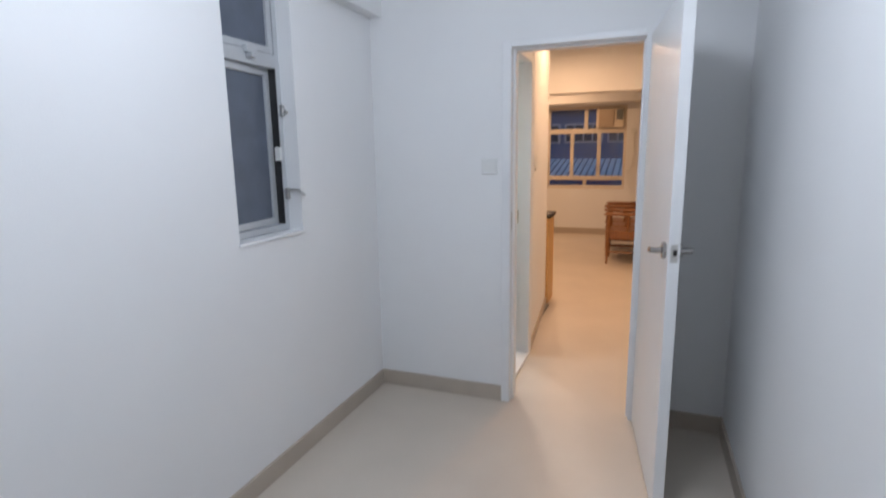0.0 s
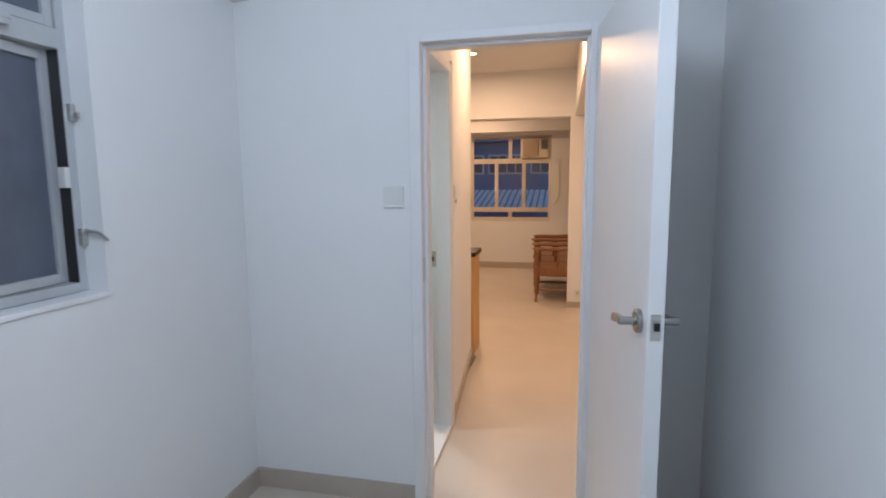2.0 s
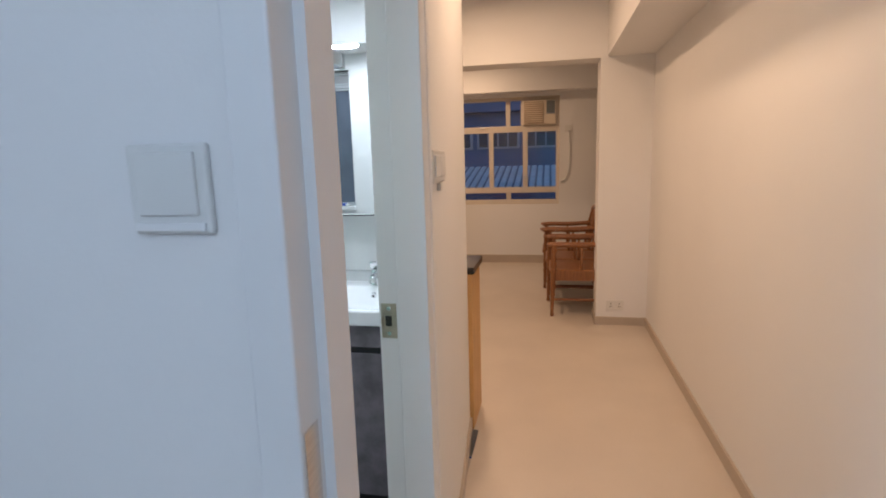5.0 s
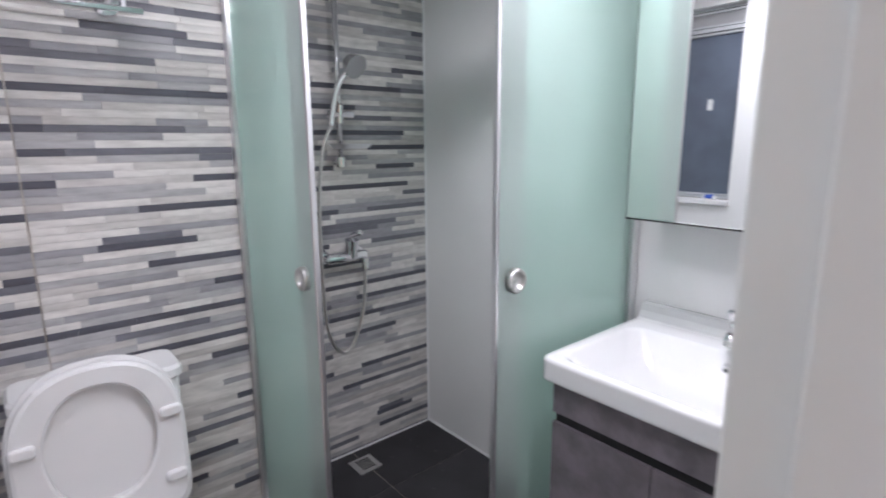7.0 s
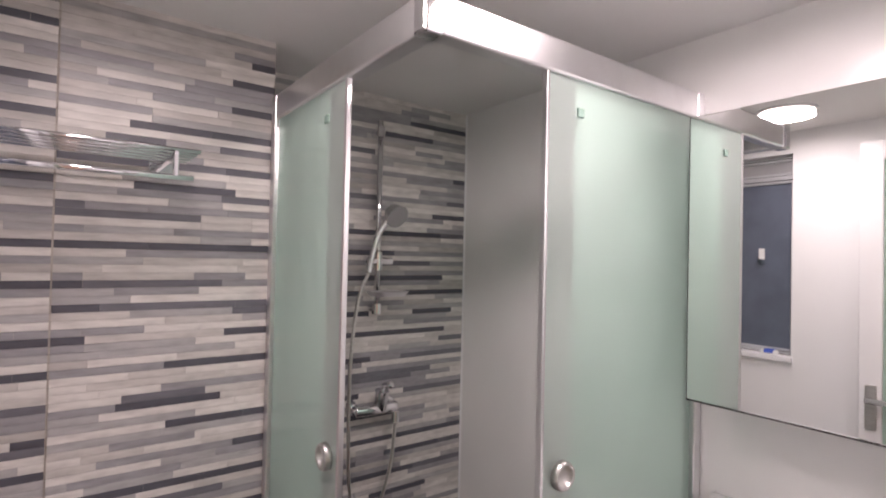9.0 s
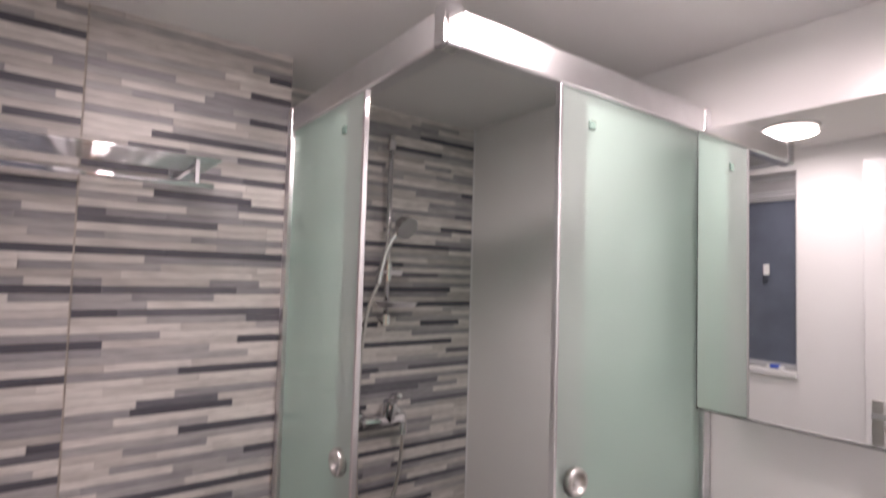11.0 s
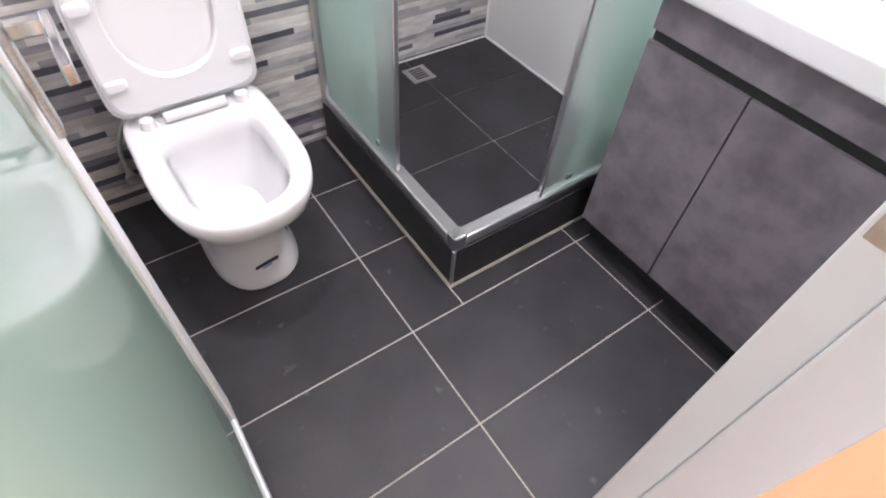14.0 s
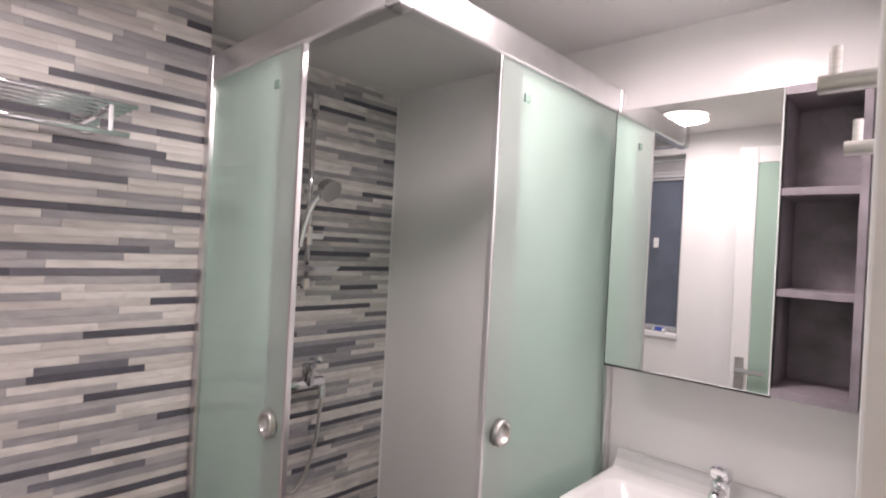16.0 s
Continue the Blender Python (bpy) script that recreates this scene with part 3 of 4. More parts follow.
# ---- shower fittings ----
r = thing("shower_set", XS, 4.42, 1.25, "chrome hand shower on a riser rail", "shower")
RX, RY = XS + 0.055, 4.385
part("rail", rod((RX, RY, 1.245), (RX, RY, 1.945), 0.010), CHROME, r, smooth=True)
for z in (1.265, 1.905):
    part("bracket", rod((RX, RY, z - 0.018), (RX, RY, z + 0.018), 0.017, bm=rod((XS, RY, z), (RX, RY, z), 0.012)), CHROME, r, "chrome rail bracket", smooth=False)
sl = part("slider", rod((RX + 0.002, RY - 0.055, 1.438), (RX + 0.002, RY + 0.055, 1.438), 0.014, bm=rod((RX, RY, 1.405), (RX, RY, 1.470), 0.017)), CHROME, r, "chrome slider")
part("soap_dish", loft([rounded(RX + 0.06, RY + 0.01, 0.035, 0.065, 0.03, 1.315), rounded(RX + 0.06, RY + 0.01, 0.045, 0.075, 0.03, 1.332), rounded(RX + 0.06, RY + 0.01, 0.040, 0.070, 0.03, 1.332), rounded(RX + 0.06, RY + 0.01, 0.032, 0.062, 0.03, 1.319)]), ALU, r, "shallow soap dish")
HH = Vector((RX + 0.085, RY + 0.022, 1.605))
hs = part("handset", tube([(RX + 0.028, RY - 0.050, 1.395), (RX + 0.032, RY - 0.042, 1.45), (RX + 0.045, RY - 0.02, 1.54), HH - Vector((0.02, 0.004, 0.008))], 0.0115, 12), CHROME, r, "chrome hand shower", smooth=True)
bm = rod(HH - Vector((0.022, 0.004, -0.008)), HH + Vector((0.010, 0.002, -0.012)), 0.032, 0.043, 28)
part("spray_head", bm, material("grey_chrome_head", (0.42, 0.42, 0.43), 0.25, 0.8, bump=0.0), hs, "round grey spray head")
part("hose", tube([(RX + 0.028, RY - 0.050, 1.395), (RX + 0.022, RY - 0.085, 1.30), (RX + 0.016, RY - 0.105, 1.10), (RX + 0.016, RY - 0.107, 0.80), (RX + 0.02, RY - 0.095, 0.62), (RX + 0.022, RY - 0.045, 0.535), (RX + 0.025, RY + 0.008, 0.56),
     (RX + 0.03, RY + 0.055, 0.70), (RX + 0.032, RY + 0.070, 0.86)], 0.0065, 10), STEEL, r, "ribbed steel hose", smooth=True)
MZ = 0.905
mx = thing("shower_mixer", XS, 4.39, MZ, "chrome lever shower mixer on the tiled wall", "tap")
body = part("body", tube([(RX, 4.31, MZ), (RX + 0.008, 4.36, MZ), (RX + 0.008, 4.47, MZ)], 0.020, 14), CHROME, mx, smooth=True)
for y in (4.315, 4.465):
    part("wall_flange", rod((XS, y, MZ), (XS + 0.018, y, MZ), 0.030, 0.024, 24, rod((XS + 0.01, y, MZ), (RX + 0.012, y, MZ), 0.015)), CHROME, mx)
part("cartridge", rod((RX + 0.006, 4.405, MZ), (RX + 0.020, 4.405, MZ + 0.067), 0.024, 0.026), CHROME, body, smooth=False)
part("handle", tube([(RX + 0.020, 4.405, MZ + 0.070), (RX + 0.045, 4.400, MZ + 0.090), (RX + 0.105, 4.392, MZ + 0.107)], 0.011, 12), CHROME, body, smooth=True)
part("outlet", rod((RX + 0.03, 4.455, MZ - 0.010), (RX + 0.032, 4.455, MZ - 0.050), 0.014), CHROME, mx)
dr = thing("floor_drain", -2.171, 4.401, 0.04, "square steel floor drain in the shower", "drain")
part("plate", boxes((-2.222, -2.120, 4.350, 4.452, 0.0385, 0.0435), bevel=0.001), ALU, dr)
for i in range(5):
    part("slot", boxes((-2.205 + 0.015 * i, -2.197 + 0.015 * i, 4.372, 4.430, 0.0433, 0.0443)), BLACK, dr)

# ---- towel rack ----
tr = thing("towel_rack", XT, 3.44, 1.658, "chrome towel shelf with a hanging bar above the toilet", "towel rack")
for i in range(5):
    part("shelf_bar", rod((XT + 0.045 + 0.042 * i, 3.21, 1.680), (XT + 0.045 + 0.042 * i, 3.705, 1.680), 0.0055, segs=12), CHROME, tr, smooth=True)
for y in (3.25, 3.655):
    br = part("bracket", boxes((XT + 0.01, XT + 0.225, y - 0.005, y + 0.005, 1.664, 1.676), (XT + 0.212, XT + 0.224, y - 0.005, y + 0.005, 1.613, 1.676), bevel=0.002), CHROME, tr, "chrome shelf bracket")
    part("flange", rod((XT, y, 1.670), (XT + 0.016, y, 1.670), 0.034, 0.030, 28), CHROME, br, "round chrome flange")
part("hanging_bar", rod((XT + 0.218, 3.245, 1.618), (XT + 0.218, 3.690, 1.618), 0.007, segs=14), CHROME, tr, smooth=True)

# ---- toilet ----
TC = 3.508
t = thing("toilet", -1.62, TC, 0, "white ceramic close-coupled toilet with its lid up", "toilet")


def egg(x_back, x_front, half, z, n=48, square=0.30):
    """A D-shaped ring: straight at the back, round at the front."""
    out = []
    for i in range(n):
        a = 2 * math.pi * i / n
        c, s_ = math.cos(a), math.sin(a)
        e_ = 0.80 if c > 0 else square
        px = math.copysign(abs(c) ** e_, c)
        py = math.copysign(abs(s_) ** e_, s_)
        mid = (x_back + x_front) / 2
        out.append((mid + (x_front - x_back) / 2 * px, TC + half * py, z))
    return out


part("bowl", loft([egg(-1.90, -1.535, 0.118, 0.0), egg(-1.905, -1.530, 0.122, 0.012), egg(-1.905, -1.535, 0.112, 0.03), egg(-1.90, -1.540, 0.100, 0.14), egg(-1.90, -1.51, 0.108, 0.23), egg(-1.90, -1.44, 0.145, 0.305),
      egg(-1.90, -1.400, 0.170, 0.345), egg(-1.90, -1.392, 0.176, 0.375), egg(-1.90, -1.392, 0.177, 0.392), egg(-1.90, -1.396, 0.173, 0.4005), egg(-1.897, -1.404, 0.165, 0.402), egg(-1.784, -1.428, 0.134, 0.402), egg(-1.778, -1.432, 0.128, 0.4005), egg(-1.768, -1.440, 0.121, 0.392),
      egg(-1.762, -1.452, 0.112, 0.355), egg(-1.765, -1.447, 0.116, 0.345), egg(-1.755, -1.475, 0.098, 0.28, square=0.6), egg(-1.75, -1.53, 0.078, 0.225, square=0.85), egg(-1.742, -1.61, 0.052, 0.19, square=0.95), egg(-1.735, -1.66, 0.033, 0.165, square=1.0)]), CERAMIC, t, smooth=True)
part("water", loft([egg(-1.744, -1.585, 0.062, 0.202, square=0.9), egg(-1.745, -1.580, 0.064, 0.204, square=0.9)]), material("toilet_water", (0.80, 0.80, 0.80), 0.04, vary=0.0, bump=0.0), t, "still water in the bowl")
part("tank", loft([rounded(-1.972, TC + 0.018, 0.066, 0.150, 0.03, 0.385), rounded(-1.970, TC + 0.018, 0.072, 0.160, 0.03, 0.42), rounded(-1.968, TC + 0.018, 0.074, 0.172, 0.03, 0.71), rounded(-1.968, TC + 0.018, 0.074, 0.172, 0.03, 0.742)]), CERAMIC, t, smooth=False)
tl = part("tank_lid", loft([rounded(-1.967, TC + 0.018, 0.075, 0.178, 0.035, 0.742), rounded(-1.967, TC + 0.018, 0.078, 0.182, 0.035, 0.747), rounded(-1.967, TC + 0.018, 0.078, 0.182, 0.035, 0.768), rounded(-1.967, TC + 0.018, 0.072, 0.175, 0.03, 0.777)]), CERAMIC, t)
part("flush_button", rod((-1.98, TC, 0.777), (-1.98, TC, 0.782), 0.022, segs=24), CHROME, tl)
# lid and seat lean back against the tank: drawn flat and tipped about the hinge
HINGE = pose(-1.828, TC, 0.415, 0, -93.5, 0)


def lid_ring(u0, u1, half, z, n=40):
    out = []
    for i in range(n):
        a = 2 * math.pi * i / n
        c, s_ = math.cos(a), math.sin(a)
        e_ = 0.82 if c > 0 else 0.20
        out.append(((u0 + u1) / 2 + (u1 - u0) / 2 * math.copysign(abs(c) ** e_, c), half * math.copysign(abs(s_) ** (0.26 if c < 0 else 0.82), s_), z))
    return out


def hole_ring(u0, u1, half, z, n=40):
    return [((u0 + u1) / 2 + (u1 - u0) / 2 * math.cos(a), half * math.copysign(abs(math.sin(a)) ** 0.85, math.sin(a)), z) for a in (2 * math.pi * i / n for i in range(n))]


part("lid", turned(loft([lid_ring(0.0, 0.432, 0.178, 0.034), lid_ring(-0.003, 0.437, 0.182, 0.028), lid_ring(-0.003, 0.437, 0.182, 0.022), lid_ring(0.004, 0.430, 0.176, 0.020)]), HINGE), SEAT, t, "white plastic lid, raised")
se = part("seat", turned(loft([lid_ring(0.018, 0.424, 0.172, 0.018), lid_ring(0.014, 0.428, 0.176, 0.010), lid_ring(0.016, 0.426, 0.174, 0.001), lid_ring(0.024, 0.418, 0.166, -0.004), hole_ring(0.085, 0.382, 0.118, -0.004), hole_ring(0.090, 0.377, 0.113, 0.001), hole_ring(0.090, 0.377, 0.113, 0.018)], cap0=False, cap1=False), HINGE), SEAT, t, "white plastic seat ring, raised")
for u, v in ((0.10, 0.143), (0.10, -0.143), (0.27, 0.147), (0.27, -0.147)):
    part("bumper", turned(loft([rounded(u, v, 0.014, 0.026, 0.012, -0.003), rounded(u, v, 0.013, 0.025, 0.011, -0.012), rounded(u, v, 0.009, 0.020, 0.008, -0.015)]), HINGE), SEAT, se, "white rubber bumper")
part("hinge_bar", rod((-1.812, TC - 0.075, 0.417), (-1.812, TC + 0.075, 0.417), 0.013, segs=18), SEAT, t, smooth=False)
for y in (-0.115, 0.115):
    part("hinge_cap", rod((-1.815, TC + y, 0.400), (-1.815, TC + y, 0.424), 0.019, 0.016, 18), SEAT, t)
lb = part("label_sticker", turned(box(-0.001, 0.001, -0.035, 0.035, -0.011, 0.011), pose(-1.5285, TC, 0.105, 0, -4, 8)), SEAT, t, "small printed sticker with a dark bar")
part("print_bar", turned(box(0.001, 0.0016, -0.033, 0.033, -0.002, 0.009), pose(-1.5285, TC, 0.105, 0, -4, 8)), BLACK, lb)
part("print_bar", turned(box(0.001, 0.0016, -0.015, 0.012, -0.010, -0.005), pose(-1.5285, TC, 0.105, 0, -4, 8)), material("print_blue", (0.1, 0.2, 0.5), 0.5, bump=0.0), lb)
v = thing("angle_valve", XT, 3.30, 0.15, "tarnished steel angle valve behind the toilet", "valve")
part("flange", rod((XT, 3.30, 0.15), (XT + 0.008, 3.30, 0.15), 0.024, segs=20), STEEL, v)
part("stem", rod((XT, 3.30, 0.15), (XT + 0.06, 3.30, 0.15), 0.010, segs=14), STEEL, v)
part("tap_wheel", rod((XT + 0.06, 3.30, 0.15), (XT + 0.078, 3.30, 0.15), 0.016, segs=12), STEEL, v)
part("hose", tube([(XT + 0.04, 3.30, 0.155), (XT + 0.045, 3.31, 0.25), (XT + 0.06, 3.37, 0.36), (XT + 0.07, 3.40, 0.40)], 0.006, 8), STEEL, v, smooth=True)

# ---- vanity ----
VX0, VX1, VY0, VY1 = -1.217, -0.616, 4.373, YN
c = thing("vanity_cabinet", (VX0 + VX1) / 2, VY1, 0, "dark grey concrete-look vanity cabinet with two doors", "cabinet")
part("body", boxes((VX0, VX0 + 0.016, VY0 + 0.016, VY1, 0.085, 0.77), (VX1 - 0.016, VX1, VY0 + 0.016, VY1, 0.085, 0.77), (VX0 + 0.016, VX1 - 0.016, VY0 + 0.02, VY1, 0.085, 0.10), (VX0 + 0.016, VX1 - 0.016, VY0 + 0.03, VY0 + 0.04, 0.63, 0.69)), CONCRETE, c)
part("plinth", boxes((VX0 + 0.02, VX1 - 0.01, VY0 + 0.045, VY1, 0, 0.085)), BLACK, c, "black recessed plinth")
part("drawer_front", box(VX0, VX1, VY0, VY0 + 0.016, 0.682, 0.768, 0.001), CONCRETE, c)
part("finger_groove", boxes((VX0 + 0.004, VX1 - 0.004, VY0 + 0.010, VY0 + 0.028, 0.655, 0.682)), BLACK, c, "black finger groove")
for x0, x1 in ((VX0, -0.9585), (-0.9545, VX1)):
    part("door", box(x0, x1, VY0, VY0 + 0.016, 0.088, 0.656, 0.001), CONCRETE, c)
b = thing("washbasin", -0.965, VY1, 0.77, "white ceramic washbasin on the vanity", "washbasin")
BX, BY, BHX, BHY = (VX0 - 0.022 + VX1) / 2, (4.345 + VY1) / 2, (VX1 - VX0 + 0.022) / 2, (VY1 - 4.345) / 2
RB = lambda dx, r_, z, sy=0.0, d=0.0: rounded(BX, BY + sy, BHX - dx, BHY - dx - d, r_, z, 8)
part("bowl", loft([RB(0.006, 0.02, 0.770), RB(0.001, 0.022, 0.7715), RB(0.0, 0.022, 0.775), RB(0.0, 0.022, 0.780), RB(0.0, 0.022, 0.816), RB(0.0, 0.022, 0.821), RB(0.002, 0.022, 0.8265), RB(0.006, 0.022, 0.829), RB(0.010, 0.022, 0.8295), RB(0.014, 0.024, 0.8295), RB(0.027, 0.05, 0.8295, -0.045, 0.040), RB(0.030, 0.05, 0.8285, -0.045, 0.040), RB(0.038, 0.05, 0.822, -0.045, 0.040), RB(0.070, 0.07, 0.760, -0.045, 0.040),
      RB(0.115, 0.06, 0.722, -0.045, 0.035), RB(0.19, 0.02, 0.708, -0.045, 0.0)], cap0=False), CERAMIC, b, smooth=True)
part("back_upstand", loft([[(x, y, z) for y, z in ((VY1, 0.826), (VY1 - 0.058, 0.826), (VY1 - 0.040, 0.832), (VY1 - 0.027, 0.850), (VY1 - 0.020, 0.868), (VY1 - 0.010, 0.873), (VY1, 0.873))] for x in (BX - BHX + 0.006, BX + BHX - 0.002)]), CERAMIC, b)
part("overflow_ring", rod((-0.942, 4.690, 0.797), (-0.942, 4.677, 0.793), 0.012, segs=22), CHROME, b, "chrome overflow ring")
part("overflow_hole", rod((-0.942, 4.680, 0.794), (-0.942, 4.6755, 0.7925), 0.005, segs=12), BLACK, b)
tp = thing("basin_tap", -0.946, 4.747, 0.83, "small chrome lever tap on the washbasin", "tap")
part("base", loft([[(-0.946 + q * math.cos(a), 4.747 + q * math.sin(a), z) for a in (2 * math.pi * i / 28 for i in range(28))] for q, z in ((0.028, 0.828), (0.028, 0.833), (0.023, 0.838), (0.021, 0.862), (0.023, 0.888), (0.021, 0.896))]), CHROME, tp, smooth=True)
sp_ = part("spout", tube([(-0.946, 4.740, 0.866), (-0.946, 4.722, 0.872), (-0.946, 4.700, 0.870), (-0.946, 4.688, 0.858)], 0.0145, 16), CHROME, tp, smooth=True)
part("aerator", rod((-0.946, 4.689, 0.860), (-0.946, 4.684, 0.850), 0.0125, segs=20), STEEL, sp_, "grey aerator ring")
hd = part("handle", turned(loft([rounded(0, 0, 0.019, 0.024, 0.012, -0.010), rounded(0, -0.002, 0.021, 0.028, 0.012, 0.0), rounded(0, -0.008, 0.020, 0.034, 0.010, 0.012), rounded(0, -0.010, 0.016, 0.030, 0.008, 0.017)]), pose(-0.946, 4.744, 0.908, -14, 0, 0)), CHROME, tp, smooth=True)
part("mark", turned(rod((0, -0.026, 0.0165), (0, -0.026, 0.0178), 0.0045, segs=14), pose(-0.946, 4.744, 0.908, -14, 0, 0)), material("red_blue_mark", (0.20, 0.06, 0.22), 0.4, bump=0.0), hd, "small coloured temperature mark")

# ---- mirror cabinet ----
MX0, MX1, MX2, MY, MZ0, MZ1 = -1.211, -0.836, -0.690, 4.643, 1.139, 1.797
m = thing("mirror_cabinet", -0.95, YN, MZ0, "wall cabinet with a mirror door and open dark shelves", "cabinet")
part("box_back", boxes((MX0, MX1 - 0.016, MY + 0.02, YN, MZ0, MZ1)), CONCRETE, m)
part("side_panel", boxes((MX1 - 0.016, MX1, MY + 0.02, YN, MZ0, MZ1)), CONCRETE, m)
part("side_panel", boxes((MX2 - 0.014, MX2, MY, YN, MZ0, MZ1)), CONCRETE, m)
part("back_panel", boxes((MX1, MX2 - 0.014, YN - 0.02, YN, MZ0, MZ1)), CONCRETE, m)
part("bottom_panel", boxes((MX1, MX2 - 0.014, MY, YN - 0.02, MZ0, MZ0 + 0.018)), CONCRETE, m)
part("top_panel", boxes((MX1, MX2 - 0.014, MY, YN - 0.02, MZ1 - 0.018, MZ1)), CONCRETE, m)
for z in (1.352, 1.566):
    part("shelf", box(MX1, MX2 - 0.014, MY + 0.004, YN - 0.02, z, z + 0.016, 0.001), CONCRETE, m)
md = part("mirror_door", box(MX0 - 0.003, MX1 + 0.001, MY + 0.003, MY + 0.019, MZ0 - 0.004, MZ1, 0.001), BLACK, m, "dark door panel behind the mirror")
part("mirror", box(MX0 + 0.001, MX1 - 0.001, MY - 0.003, MY + 0.0028, MZ0 + 0.001, MZ1 - 0.001, 0.0025, segs=1), MIRROR, md, "frameless mirror glass")

# ---- robe hooks ----
for y, z in ((3.985, 1.600), (4.195, 1.573)):
    hk = thing("robe_hook", XHB, y, z, "brushed steel robe hook on the bathroom wall", "hook", "robe hooks")
    part("arm", rod((XHB, y, z), (XHB - 0.060, y, z), 0.0095, segs=22), STEEL, hk, smooth=False)
    part("peg", rod((XHB - 0.047, y, z), (XHB - 0.047, y, z + 0.036), 0.0055, segs=16), STEEL, hk)

# ---- lamps that show ----
GLOW = bpy.data.materials.new("lit_diffuser")
GLOW.use_nodes = True
em = GLOW.node_tree.nodes["Principled BSDF"]
em.inputs["Emission Color"].default_value, em.inputs["Emission Strength"].default_value = (1, 0.98, 0.95, 1), 9.0
WARMGLOW = GLOW.copy()
WARMGLOW.node_tree.nodes["Principled BSDF"].inputs["Emission Color"].default_value = (1, 0.72, 0.42, 1)


def round_lamp(x, y, z, r_, glow, label):
    lp = thing("ceiling_light", x, y, z, label, "lamp")
    part("rim", loft([[(x + q * math.cos(a), y + q * math.sin(a), z - h) for a in (2 * math.pi * i / 40 for i in range(40))] for q, h in ((r_, 0.0), (r_, 0.006), (r_ - 0.006, 0.010), (r_ - 0.012, 0.008))], cap1=False), TRIM, lp)
    part("diffuser", rod((x, y, z - 0.008), (x, y, z - 0.004), r_ - 0.012, segs=40), glow, lp, "glowing round diffuser")


round_lamp(-0.985, 4.24, BATHCEIL, 0.105, GLOW, "lit round panel lamp in the bathroom ceiling")
round_lamp(-1.42, 3.56, BATHCEIL, 0.105, GLOW, "lit round panel lamp in the bathroom ceiling")
round_lamp(-0.75, 6.0, CEILING, 0.055, WARMGLOW, "lit warm downlight in the living room ceiling")
round_lamp(-0.15, 4.6, CEILING, 0.055, WARMGLOW, "lit warm downlight in the hall ceiling")

# ---- living room window ----
WY = YFAR + 0.05
# White frame; the warm tint of the room's light is put into its colour.
WINFRAME = material("warm_tinted_window_frame", (0.66, 0.60, 0.52), 0.45, vary=0.06, bump=0.004)
bm = boxes((-1.366, -1.312, WY, WY + 0.05, 0.757, 2.095), (-0.133, -0.092, WY, WY + 0.05, 0.757, 2.095), (-1.312, -0.133, WY, WY + 0.05, 0.757, 0.816), (-1.312, -0.133, WY, WY + 0.05, 2.054, 2.095), (-1.312, -0.133, WY, WY + 0.05, 1.667, 1.744),
           (-1.312, -0.133, WY, WY + 0.05, 0.903, 0.975), (-0.757, -0.700, WY, WY + 0.05, 1.744, 2.054), (-0.570, -0.545, WY, WY + 0.05, 1.744, 2.054), (-0.975, -0.917, WY, WY + 0.05, 0.975, 1.667), (-0.545, -0.484, WY, WY + 0.05, 0.975, 1.667), (-0.757, -0.700, WY, WY + 0.05, 0.816, 0.903), bevel=0.003)
w3 = solid("window_3", bm, WINFRAME, "wide white-framed living room window at dusk, lamp warmth put into its colour", "window")
for x0, x1, z0, z1 in ((-1.312, -0.757, 1.744, 2.054), (-0.700, -0.570, 1.744, 2.054), (-1.312, -0.975, 0.975, 1.667), (-0.917, -0.545, 0.975, 1.667), (-0.484, -0.133, 0.975, 1.667), (-1.312, -0.757, 0.816, 0.903), (-0.700, -0.133, 0.816, 0.903)):
    g = part("pane", boxes((x0, x1, WY + 0.022, WY + 0.026, z0, z1)), CLEAR, w3, "clear pane")
    g.visible_shadow = False
for x, z in ((-0.952, 1.531), (-0.952, 1.103), (-0.529, 1.531), (-0.529, 1.103), (-0.502, 1.531), (-0.502, 1.103)):
    part("hinge", box(x - 0.008, x + 0.008, WY - 0.008, WY, z - 0.035, z + 0.035, 0.002), STEEL, w3)
part("handle", box(-1.084, -1.020, WY - 0.02, WY, 1.717, 1.735, 0.003), STEEL, w3)
ac = thing("air_conditioner", -0.338, WY, 1.744, "cream window air conditioner in the window's upper corner", "air conditioner")
ACP = material("aged_cream_plastic", (0.70, 0.62, 0.50), 0.5, vary=0.05, bump=0.003)
part("body", box(-0.545, -0.135, YFAR + 0.0, WY + 0.25, 1.746, 2.051, 0.012), ACP, ac)
gp = part("front_grille", box(-0.525, -0.288, YFAR - 0.014, YFAR + 0.0, 1.767, 2.031, 0.004), material("tan_grille", (0.34, 0.25, 0.17), 0.6, vary=0.08, bump=0.0), ac, "tan slatted grille")
for i in range(11):
    part("slat", boxes((-0.520, -0.292, YFAR - 0.018, YFAR - 0.014, 1.778 + 0.025 * i, 1.787 + 0.025 * i)), ACP, gp)
vt = part("air_outlet", boxes((-0.252, -0.151, YFAR - 0.004, YFAR + 0.0, 1.876, 2.036)), BLACK, ac, "dark air outlet")
for i in range(6):
    part("fin", boxes((-0.252, -0.151, YFAR - 0.008, YFAR - 0.004, 1.887 + 0.027 * i, 1.893 + 0.027 * i)), STEEL, vt)
so = thing("wall_socket", 0.016, YFAR, 1.685, "white wall socket with a hanging white cable", "socket")
part("plate", box(-0.027, 0.060, YFAR - 0.012, YFAR, 1.649, 1.727, 0.003), PLASTIC, so)
